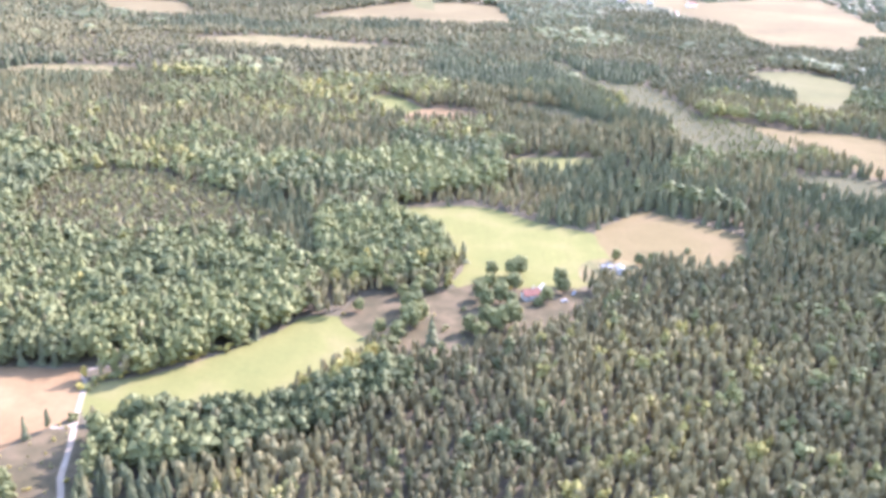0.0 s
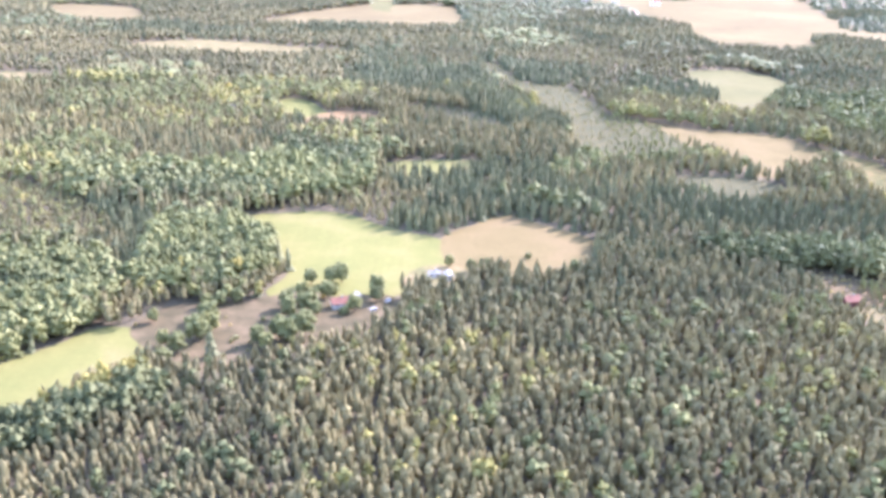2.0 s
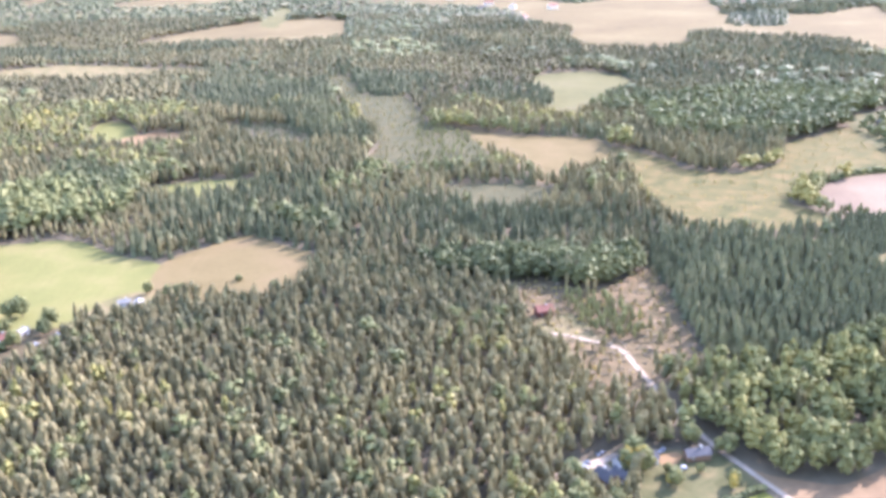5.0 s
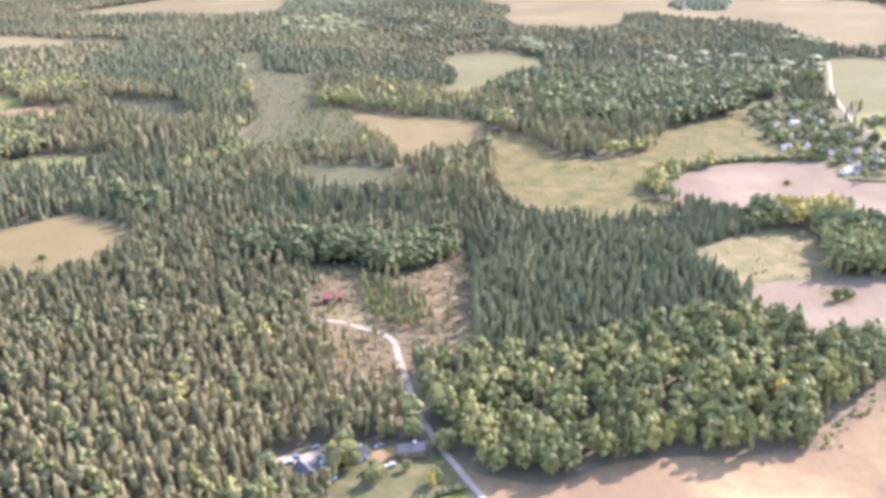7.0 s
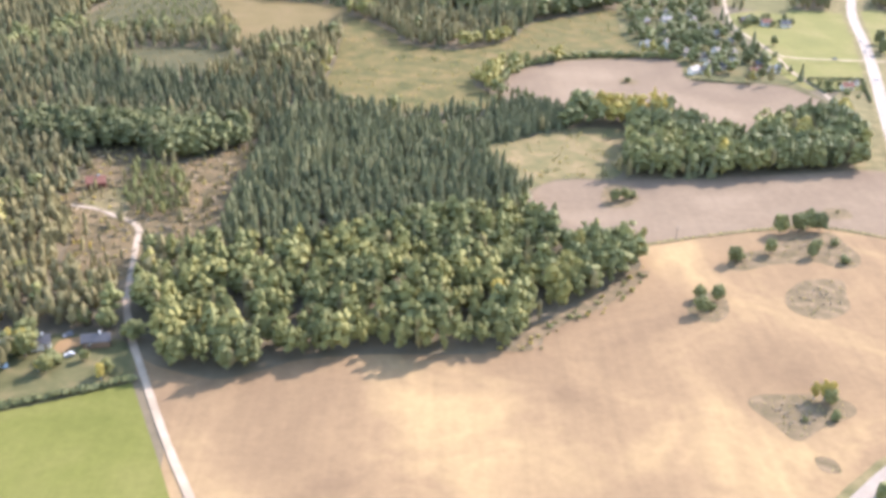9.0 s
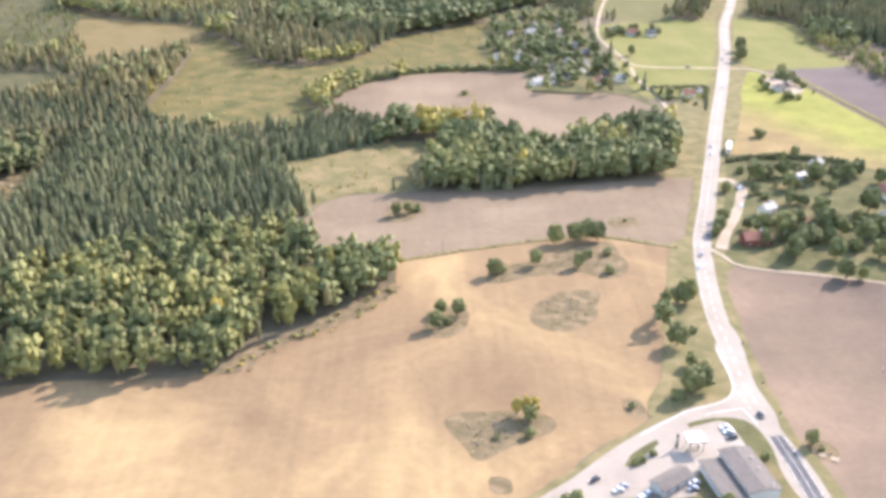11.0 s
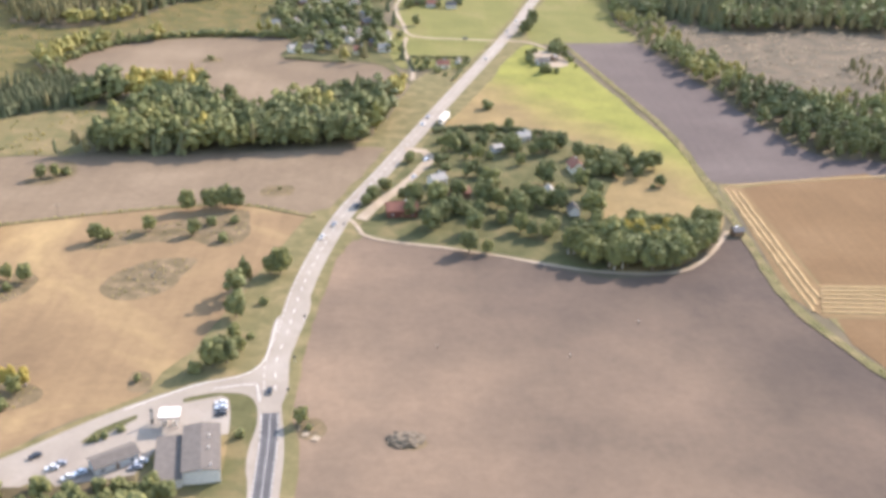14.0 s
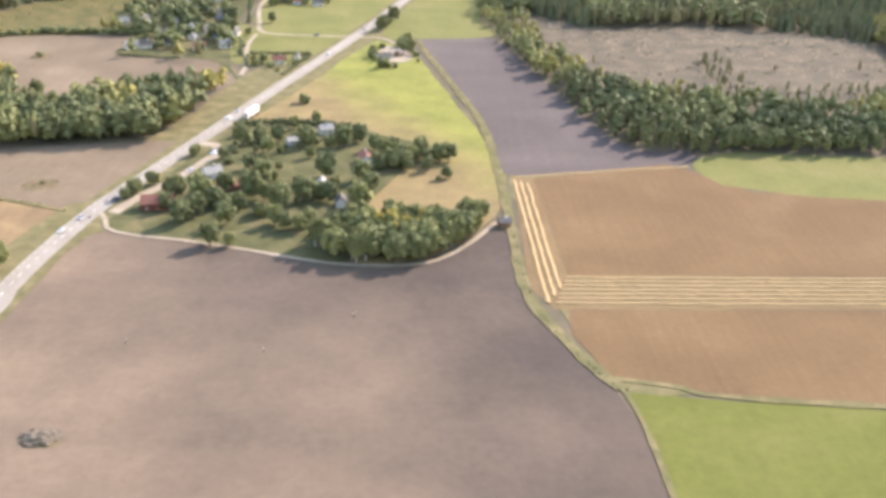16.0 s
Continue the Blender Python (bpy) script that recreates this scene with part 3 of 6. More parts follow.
def conifer(rng, tiers, sides, width, low=0.12):
    """A conifer one metre high: jagged skirts of branches that narrow to a tip."""
    parts = []
    for k in range(tiers):
        z0 = low + (0.97 - low) * k / tiers
        z1 = min(1.0, z0 + (1.0 - low) / tiers * 1.75) if k < tiers - 1 else 1.0
        r = width * (1 - k / tiers) ** 0.75 * rng.uniform(0.85, 1.15)
        a = np.arange(sides) * 2 * math.pi / sides + rng.uniform(0, 6)
        rr = r * rng.uniform(0.6, 1.2, sides)
        ring = np.stack([rr * np.cos(a), rr * np.sin(a), z0 + rng.uniform(-0.05, 0.05, sides)], 1)
        tip = np.array([[rng.uniform(-0.02, 0.02), rng.uniform(-0.02, 0.02), z1]])
        j = np.arange(sides)
        parts.append((np.concatenate([ring, tip]), np.stack([j, (j + 1) % sides, np.full(sides, sides)], 1)))
    return joined(parts)


def sprigs_on(rng, centres, sizes, count, fine):
    """Small leafy clumps that stand out from the lobes of a crown, one metre high."""
    parts = []
    for k in range(count):
        j = int(rng.integers(len(centres)))
        n = rng.normal(0, 1, 3) + (0, 0, 0.35)
        n /= np.linalg.norm(n)
        side = np.cross(n, (0.3, 0.2, 1.0))
        side /= np.linalg.norm(side)
        up, q = np.cross(n, side), rng.uniform(0, 6.28)
        side, up = side * math.cos(q) + up * math.sin(q), up * math.cos(q) - side * math.sin(q)
        v = SPRIG[0] * rng.uniform(0.7, 1.35, (4, 3)) * fine
        v = np.outer(v[:, 0], side) + np.outer(v[:, 1], up) + np.outer(v[:, 2], n) * 0.8
        parts.append((v + centres[j] + n * sizes[j] * rng.uniform(0.75, 1.02), SPRIG[1]))
    return parts


def lobed(rng, lobes, width, low=0.2, taper=0.0, sprigs=0, fine=0.06, shape=None, core=0.62):
    """A crown one metre high: uneven rounded lobes about a core, with leafy clumps on them. taper narrows it to the top."""
    shape = shape or ICO
    mid, half = (low + 0.97) / 2, (0.97 - low) / 2
    centres, sizes, parts = [np.array((0.0, 0.0, mid))], [np.array((width * core, width * core, half * 0.8))], []
    for k in range(lobes - 1):
        z = -0.75 + 1.5 * (k + rng.uniform(0.1, 0.9)) / max(1, lobes - 1)
        wide = width * math.sqrt(1 - z * z) * (1 - taper * (z + 1) / 2)
        a = k * 2.4 + rng.uniform(-0.6, 0.6)
        r = (0.46 + 0.2 * rng.uniform()) * width * (0.7 if lobes > 12 else 1.0) * (1 - 0.55 * taper * (z + 1) / 2)
        reach = max(0.0, wide - r * 0.45) * rng.uniform(0.7, 1.15)
        centres.append(np.array((reach * math.cos(a), reach * math.sin(a), mid + z * half * 0.85)))
        sizes.append(np.array((r, r, r * rng.uniform(0.8, 1.15) * (1.4 if taper > 0.3 else 1.0))))
    for c, r in zip(centres, sizes):
        v = shape[0] * rng.uniform(0.7, 1.3, (len(shape[0]), 1))
        if taper:
            v = v * np.column_stack([1 - taper * 0.4 * v[:, 2], 1 - taper * 0.4 * v[:, 2], np.ones(len(v))])
        parts.append((v * r + c, shape[1]))
    return joined(parts + sprigs_on(rng, centres, sizes, sprigs, fine))


def wood(name, label, mat, kinds, spots):
    """One wood: spots of x, y, height, width factor, tint; kinds: crowns one metre high."""
    rng = np.random.default_rng(len(spots))
    which = rng.integers(0, len(kinds), len(spots))
    co, tri, tints, n = [], [], [], 0
    for k, (v, f) in enumerate(kinds):
        s = spots[which == k]
        if not len(s):
            continue
        a = rng.uniform(0, 2 * math.pi, len(s))
        c, d = np.cos(a)[:, None] * (s[:, 2] * s[:, 3])[:, None], np.sin(a)[:, None] * (s[:, 2] * s[:, 3])[:, None]
        lean = rng.normal(0, 0.04, (len(s), 2, 1)) * s[:, 2][:, None, None]
        x = s[:, :1] + c * v[:, 0] - d * v[:, 1] + lean[:, 0] * v[:, 2]
        y = s[:, 1:2] + d * v[:, 0] + c * v[:, 1] + lean[:, 1] * v[:, 2]
        z = s[:, 2:3] * v[:, 2]
        co.append(np.stack([x, y, z], -1).reshape(-1, 3))
        tri.append((f[None] + (n + np.arange(len(s)) * len(v))[:, None, None]).reshape(-1, 3))
        tints.append(np.repeat(s[:, 4], len(v)))
        n += len(s) * len(v)
    co, tri, tints = np.concatenate(co), np.concatenate(tri), np.concatenate(tints)
    me = bpy.data.meshes.new(name)
    me.vertices.add(len(co))
    me.vertices.foreach_set("co", co.astype(np.float32).ravel())
    me.loops.add(tri.size)
    me.loops.foreach_set("vertex_index", tri.astype(np.int32).ravel())
    me.polygons.add(len(tri))
    me.polygons.foreach_set("loop_start", np.arange(0, tri.size, 3, dtype=np.int32))
    me.polygons.foreach_set("use_smooth", np.zeros(len(tri), bool))
    me.update(calc_edges=True)
    me.attributes.new("tint", "FLOAT", "POINT").data.foreach_set("value", tints.astype(np.float32))
    me.materials.append(mat)
    return tagged(new(name, me), label, "forest", kind="stuff")


def patches(xy, size, seed):
    """Smooth random patches over the plan, 0 to 1."""
    rng = np.random.default_rng(seed)
    total = np.zeros(len(xy))
    for k in range(6):
        a, s = rng.uniform(0, 6.28), size * rng.uniform(0.6, 1.7)
        total += np.sin((xy[:, 0] * math.cos(a) + xy[:, 1] * math.sin(a)) / s * 6.28 + rng.uniform(0, 6.28))
    return np.clip(0.5 + total / 5.0, 0, 1)


def scatter(x0, x1, y0, y1, gap, seed, spare=True):
    """Plan points on a jittered grid, off all open ground."""
    rng = np.random.default_rng(seed)
    gx, gy = np.meshgrid(np.arange(x0, x1, gap), np.arange(y0, y1, gap))
    xy = np.stack([gx.ravel(), gy.ravel()], 1) + rng.uniform(-0.55, 0.55, (gx.size, 2)) * gap
    xy = xy[(xy[:, 0] > -0.50 * xy[:, 1] - 70) & (xy[:, 0] < 545 + 0.52 * xy[:, 1])]
    keep = np.ones(len(xy), bool)
    for outline in OPEN if spare else ():
        keep &= ~inside(xy, outline)
    return xy[keep]


SPRUCE_BLOCK = np.array([(263, 394), (264, 432), (285, 445), (324, 450), (363, 455), (357, 412), (360, 366), (359, 347), (320, 334), (291, 314), (263, 314)], float)
BROAD_BELT = np.array([(263, 314), (291, 314), (320, 334), (359, 347), (362, 334), (369, 314), (385, 299), (385, 285), (355, 272), (346, 258), (306, 254), (278, 246), (253, 254), (248, 280)], float)
BROAD_STRIP = np.array([(380, 436), (380, 450), (418, 450), (424, 432), (431, 419), (448, 419), (456, 430), (462, 437), (473, 443), (490, 447), (504, 440), (504, 398), (460, 391.5), (435, 387), (407, 382), (392, 383), (398, 400), (402, 417), (405, 428), (395, 434)], float)
SPRUCE_YOUNG = np.array([(345, 412), (358, 417), (368, 426), (380, 434), (380, 451), (372, 457), (360, 460), (350, 441), (342, 424)], float)

rng = np.random.default_rng(5)
NEAR = dict(pine=[lobed(rng, 3, 0.145, 0.05, 0.65, 11, 0.042) for _ in range(8)] + [lobed(rng, 3, 0.165, 0.15, 0.4, 11, 0.045) for _ in range(4)], spruce=[conifer(rng, 7, 8, 0.2, 0.03) for _ in range(5)] + [lobed(rng, 3, 0.16, 0.03, 0.75, 9, 0.045) for _ in range(4)], broad=[lobed(rng, 9, 0.25, 0.1, 0.12, 8, 0.055, OCTA, 0.6) for _ in range(8)] + [lobed(rng, 8, 0.2, 0.08, 0.35, 8, 0.055, OCTA, 0.6) for _ in range(5)])
MID = dict(pine=[lobed(rng, 2, 0.16, 0.05, 0.65, 2, 0.055) for _ in range(8)], spruce=[conifer(rng, 4, 6, 0.2, 0.03) for _ in range(5)], broad=[lobed(rng, 5, 0.27, 0.1, 0.12, 3, 0.07, OCTA, 0.65) for _ in range(5)] + [lobed(rng, 4, 0.21, 0.08, 0.3, 3, 0.07, OCTA, 0.65) for _ in range(3)])
FAR = dict(pine=[lobed(rng, 2, 0.24, 0.05, 0.6, 0, 0.1, OCTA) for _ in range(6)], spruce=[conifer(rng, 3, 5, 0.26, 0.05) for _ in range(5)], broad=[lobed(rng, 1, 0.46, 0.05, 0.1, 0, 0.1, ICO, 0.9) for _ in range(6)])
LAST = dict(pine=[lobed(rng, 1, 0.5, 0.05, 0.5, 0, 0.1, OCTA, 0.9) for _ in range(5)], spruce=[conifer(rng, 2, 5, 0.4, 0.05) for _ in range(5)], broad=[lobed(rng, 1, 0.6, 0.05, 0.1, 0, 0.1, OCTA, 0.9) for _ in range(5)])

LEAFY = [np.array(q, float) for q in (
    [(-158, 329), (-150, 365), (-107, 373), (-68, 381), (-45, 358), (-49, 302), (-79, 271), (-132, 268)], [(-136, 517), (-67, 510), (28, 561), (32, 485), (-23, 454), (-77, 461), (-112, 476)],
    [(-55, 420), (-21, 428), (-1, 403), (4, 369), (-17, 349), (-46, 352)], [(-95, 240), (-63, 245), (-45, 250), (-30, 268), (-18, 284), (-8, 270), (-28, 240), (-53, 223), (-85, 212)],
    [(266, 418), (282, 428), (283, 404), (272, 395)], [(171, 412), (257, 415), (261, 398), (237, 381), (208, 386), (180, 398)], [(91, 481), (136, 463), (138, 440), (101, 472)], [(316, 718), (445, 805), (475, 697), (443, 615), (370, 616), (309, 631)],
    [(629, 477), (653, 455), (674, 427), (742, 432), (720, 382), (671, 389), (648, 378), (635, 399), (625, 445), (614, 485)])] + [BROAD_BELT, BROAD_STRIP]
DARK = [np.array(q, float) for q in ([(-17, 866), (80, 850), (120, 705), (140, 632), (129, 613), (109, 634), (74, 700), (42, 722), (2, 745)], [(-108, 457), (-84, 460), (-56, 428), (-58, 404), (-94, 440)], [(162, 499), (257, 467), (264, 439), (211, 430), (170, 440)])] + [SPRUCE_BLOCK, SPRUCE_YOUNG]
YELLOW = [np.array(q, float) for q in ([(388, 452), (419, 452), (419, 436), (401, 436), (388, 441)], [(486, 458), (487, 447), (494, 444), (498, 450), (499, 457)], [(462, 408), (461, 432), (469, 433), (472, 409)], [(-41, 256), (-39, 275), (-24, 287), (-17, 282), (-26, 262)])]
EAST_EDGE = np.array([(604, 490), (600, 640), (628, 640), (640, 520), (660, 470), (800, 462), (800, 380), (690, 372), (640, 372), (618, 440)], float)
YOUNG = [np.array(q, float) for q in ([(-188, 482), (-166, 489), (-137, 485), (-103, 460), (-77, 428), (-77, 401), (-90, 396), (-123, 389), (-160, 385), (-182, 405)], [(23, 690), (47, 697), (79, 687), (112, 631), (96, 614), (75, 628), (40, 660)])]
WOODLOTS = [np.array(q, float) for q in ([(49, 1472), (115, 1514), (192, 1400), (194, 1224), (147, 1113), (74, 1114)], [(147, 1440), (190, 1460), (260, 1370), (290, 1200), (260, 1233), (200, 1300)],
                                         [(514, 1271), (592, 1299), (550, 1157), (490, 1164)], [(330, 1838), (652, 1891), (823, 1669), (742, 1469), (564, 1562), (476, 1578), (357, 1503), (315, 1565)])]
OPEN.extend([SPRUCE_YOUNG, *YOUNG, *[np.array(q, float) for q in ([(491, 500), (545, 505), (572, 655), (488, 655), (485, 575)], [(486, 472), (500, 462), (550, 478), (550, 512), (486, 512)], [(542, 492), (578, 492), (574, 562), (548, 570)])]])
# stands: patches of wood of one age and kind
g = np.random.default_rng(8)
STANDS = np.column_stack([g.uniform(-1500, 2000, 900), 200 + 2600 * g.uniform(0, 1, 900) ** 1.6, g.uniform(0, 1, 900), g.uniform(0.82, 1.2, 900), g.uniform(-0.28, 0.28, 900)])


def stand_of(xy):
    best, near_ = np.zeros(len(xy), int), np.full(len(xy), 1e12)
    q = xy + np.column_stack([12 * np.sin(xy[:, 1] / 13.0), 12 * np.sin(xy[:, 0] / 17.0)])
    for k, s in enumerate(STANDS):
        d = (q[:, 0] - s[0]) ** 2 + (q[:, 1] - s[1]) ** 2
        closer = d < near_
        best[closer], near_[closer] = k, d[closer]
    return best


for band, (kinds, x0, x1, y0, y1, gap, tall) in enumerate((
        (NEAR, -300, 900, 200, 420, 2.85, 8.5), (MID, -500, 1000, 420, 760, 3.7, 8.9),
        (FAR, -900, 1300, 760, 1350, 5.2, 7.6), (LAST, -2200, 2400, 1350, 3400, 12.5, 7.0))):
    xy = scatter(x0, x1, y0, y1, gap, 40 + band)
    rng = np.random.default_rng(60 + band)
    if band == 3:
        lots = scatter(0, 900, 1100, 1900, 9.0, 90, False)
        xy = np.concatenate([xy, lots[np.any([inside(lots, q) for q in WOODLOTS], axis=0)]])
    stand = STANDS[stand_of(xy)]
    share = stand[:, 2] + rng.normal(0, 0.16, len(xy))
    kind = np.where(share > 0.8, 2, np.where(share < 0.28, 1, 0))
    if band > 1:
        kind[(kind == 2) & (share < 0.95)] = 0
    u = rng.uniform(size=len(xy))
    belt = np.zeros(len(xy), bool)
    for q in LEAFY:
        within = inside(xy, q)
        kind[within & (u > 0.12)] = 2
        belt |= within
    for q in DARK:
        kind[inside(xy, q) & (u > 0.06)] = 1
    pines = (xy[:, 0] < 245) & (xy[:, 0] > -60) & (xy[:, 1] < 345) & ~belt
    kind[pines] = np.where(u[pines] > 0.06, 0, 2)
    tint = np.clip(0.38 + stand[:, 4] + 0.3 * (patches(xy, 60, 12) - 0.5) + rng.normal(0, 0.07, len(xy)), 0, 0.62) + (rng.uniform(size=len(xy)) > 0.998) * 0.3
    for q in YELLOW[:2]:
        kind[inside(xy, q)] = 2
    size = tall * np.where(inside(xy, BROAD_BELT), rng.uniform(0.85, 1.32, len(xy)), np.where(belt, 1.24, 1.0) * np.where(belt, 1.0, stand[:, 3] * 1.06)) * rng.uniform(0.78, 1.18, len(xy))
    east = inside(xy, EAST_EDGE)
    kind[east & (u > 0.12)] = 2
    if band > 1:
        kind[(kind == 2) & (u < 0.7)] = 1
        kind[(u > 0.12) & (band == 3)] = 1
        tint[kind == 2] -= 0.15
    size[kind == 1] *= 0.86
    size[east] *= 0.78
    if band > 1:
        tint -= 0.2
    tint[belt] -= 0.16
    corner = inside(xy, np.array([(366, 325), (392, 325), (392, 300), (376, 288), (366, 300)], float))
    kind[corner] = 2
    sunny = inside(xy, BROAD_BELT) & ~corner | inside(xy, BROAD_STRIP)
    tint[sunny] = np.clip(tint[sunny] + 0.12 + 0.25 * (patches(xy[sunny], 18, 31) - 0.5), 0.1, 0.56) + 0.3 * (u[sunny] < 0.025)
    for q, fair in zip(YELLOW, (0.8, 0.76, 0.66, 0.66)):
        within = inside(xy, q)
        tint[within] = fair + rng.uniform(-0.1, 0.05, within.sum())
    spots = np.column_stack([xy, size, rng.uniform(0.85, 1.4, len(xy)) * (1, 1, 1.3, 2.2)[band] * np.where(inside(xy, BROAD_BELT), 0.88, 1.0), tint])
    thin = inside(xy, BROAD_BELT) & (u > 0.85) | east & (u > 0.75)
    spots, kind = spots[~thin], kind[~thin]
    place = ("near", "middle", "far", "distant")[band]
    for k, (key, mat, label) in enumerate((("pine", PINE, "pine wood in olive and brown greens"), ("spruce", SPRUCE, "dark green spruce wood"), ("broad", BROAD, "green and yellowing broadleaf wood"))):
        s = spots[kind == k]
        if k == 2:
            s = s[np.random.default_rng(9).uniform(size=len(s)) > (0.12 if band == 0 else 0.1)]
            s[:, 2] *= 1.06
            s[:, 3] *= 0.9 if band == 0 else 1.05
        if len(s):
            wood(("pine_wood", "spruce_wood", "broadleaf_wood")[k], f"{place} {label}", mat, kinds[key], s)


# ---- scrub, saplings and litter ----
def fill(outline, gap, seed, keep=1.0):
    """Plan points on a jittered grid within an outline."""
    o, r = curve_points(outline, 5, True), np.random.default_rng(seed)
    gx, gy = np.meshgrid(np.arange(o[:, 0].min(), o[:, 0].max(), gap), np.arange(o[:, 1].min(), o[:, 1].max(), gap))
    xy = np.stack([gx.ravel(), gy.ravel()], 1) + r.uniform(-0.6, 0.6, (gx.size, 2)) * gap
    return xy[inside(xy, o) & (r.uniform(size=len(xy)) < keep)]


ROUND = dict(bush=[lobed(rng, 3, 0.5, 0.02, 0.1, 5, 0.16) for _ in range(5)], sapling=[lobed(rng, 2, 0.17, 0.05, 0.4, 6, 0.07) for _ in range(5)])


def scrub(name, label, mat, kind, xy, low, high, seed, tint=(0.3, 0.8), clump=0.0):
    r = np.random.default_rng(seed)
    lane = curve_points(FOREST_LANE, 2.0, False)
    xy = xy[np.min(np.hypot(xy[:, None, 0] - lane[None, :, 0], xy[:, None, 1] - lane[None, :, 1]), axis=1) > 2.4]
    if clump:
        xy = xy[patches(xy, clump, seed) > 0.5]
    return wood(name, label, mat, ROUND[kind], np.column_stack([xy, r.uniform(low, high, len(xy)), r.uniform(0.8, 1.3, len(xy)), r.uniform(*tint, len(xy))]))


HEATH_AT, CUT_WEST, CUT_EAST = [(277, 607), (305, 572), (307, 556), (336, 546), (362, 567), (378, 607), (404, 626), (426, 645), (446, 601), (429, 546), (395, 534), (366, 522), (343, 492), (355, 460), (323, 448), (295, 450), (279, 470), (279, 526)], [(203, 389), (219, 394), (237, 382), (260, 403), (264, 388), (262, 314), (247, 314), (244, 296), (226, 296), (221, 321), (209, 345), (208, 377)], [(627, 605), (643, 593), (661, 580), (732, 585), (794, 549), (752, 453), (714, 450), (690, 452), (668, 457), (648, 472), (635, 507), (627, 553)]
edge_fill = fill([(650, 460), (752, 452), (790, 470), (790, 490), (740, 478), (690, 474), (655, 478)], 3.6, 45, 0.7)
for outline, gap, mat, key, low, high, label in (
        (SPRUCE_YOUNG, 1.7, SPRUCE, "spruce", 4.6, 6.6, "dense dark green young spruces"), (YOUNG[0], 2.1, PINE, "pine", 2.4, 4.8, "dense young pines and birches"),
        (YOUNG[0], 4.6, BROAD, "broad", 2.6, 5.4, "light green birches among young pines"), (YOUNG[1], 2.6, SPRUCE, "spruce", 2.0, 3.4, "low green young spruces")):
    xy = fill(outline, gap, 70 + len(label), 0.92)
    g = np.random.default_rng(len(xy))
    wood("plantation", label, mat, MID[key], np.column_stack([xy, g.uniform(low, high, len(xy)), g.uniform(1.2, 1.7, len(xy)), g.uniform(0.15, 0.55, len(xy)) + (0.08 if key == "broad" else 0.0)]))
scrub("heath_scrub", "low green and brown scrub on the heath", BROAD, "bush", fill(HEATH_AT, 3.0, 1, 0.6), 0.2, 0.8, 2, (0.45, 0.8), 22)
scrub("saplings", "young birches on the heath", BROAD, "sapling", fill(HEATH_AT, 9.0, 3, 0.4), 1.0, 3.2, 4, (0.4, 0.8), 40)
scrub("saplings", "young trees on the felled ground", PINE, "sapling", fill(CUT_WEST, 3.2, 5, 0.4), 0.8, 3.4, 6, (0.3, 1.0))
scrub("left_trees", "slender pines left standing on the felled ground", PINE, "sapling", fill(CUT_WEST, 5.6, 57, 0.6), 4.0, 7.5, 58, (0.3, 0.9), 16)
scrub("felled_scrub", "low scrub on the felled ground", BROAD, "bush", fill(CUT_WEST, 2.2, 55, 0.6), 0.3, 1.2, 56, (0.5, 1.0), 12)
scrub("saplings", "young leafy trees beside the red house", BROAD, "sapling", fill([(226, 378), (240, 372), (250, 350), (244, 336), (232, 342), (226, 362)], 2.3, 7, 0.9), 3.0, 6.5, 8, (0.2, 0.6))
scrub("clearing_scrub", "green scrub in the clearing", BROAD, "bush", fill([(344, 410), (358, 416), (368, 425), (380, 433), (400, 434), (403, 426), (401, 416), (398, 400), (393, 386), (388, 380.5), (369, 378), (357, 365), (353, 378)], 2.4, 9, 0.6), 0.25, 1.0, 10, (0.45, 0.9), 14)
scrub("clearing_scrub", "scrub and young trees on the ridge", BROAD, "sapling", fill([(85, 862), (100, 885), (118, 800), (152, 782), (172, 676), (191, 663), (196, 634), (180, 600), (172, 558), (139, 568), (141, 636), (125, 702)], 3.6, 11, 0.6), 0.8, 3.6, 12, (0.3, 0.65))
scrub("clearing_scrub", "scrub and young trees beside the stubble field", BROAD, "sapling", fill([(165, 664), (185, 672), (205, 604), (197, 566), (166, 570), (164, 626)], 3.6, 13, 0.7), 1.5, 5.5, 14, (0.1, 0.6))
scrub("clearing_scrub", "young trees in the grey clearing", PINE, "sapling", fill([(177, 527), (200, 535), (229, 529), (237, 502), (205, 484), (192, 497)], 3.4, 15, 0.6), 0.8, 2.5, 16, (0.3, 0.9))
scrub("saplings", "thin trees left on the clear-cut", PINE, "sapling", np.concatenate([np.array([(723.6, 500.1), (763, 505.4), (745.7, 471.8), (693.3, 480), (703.4, 498.4), (703.9, 522.3), (697.3, 516.8), (701.8, 480.7), (646.4, 507.3), (733.3, 466.8)]), fill([(688, 474), (694, 520), (704, 522), (704, 478)], 4.5, 19, 0.5)]), 3.5, 7.0, 18, (0.2, 0.6))
scrub("edge_shrubs", "young trees along the edge of the clear-cut", BROAD, "sapling", edge_fill, 1.5, 5.0, 47, (0.1, 0.6))
scrub("pasture_bushes", "brown and green bushes on the pasture", BROAD, "bush", fill([(-35, 321), (-29, 338), (-19, 345), (2, 349), (19, 359), (44, 337), (35, 319), (23, 306), (9, 294), (-3, 289), (-18, 294), (-24, 304)], 5.0, 19, 0.35), 0.8, 2.5, 20, (0.2, 0.9), 24)
scrub("rough_bushes", "low bushes on the rough grass", BROAD, "bush", fill([(-117, 220), (-112, 227), (-99, 245), (-95, 241), (-88, 229), (-83, 166), (-86, 163), (-111, 162)], 3.0, 21, 0.5), 0.3, 1.2, 22, (0.3, 0.9))
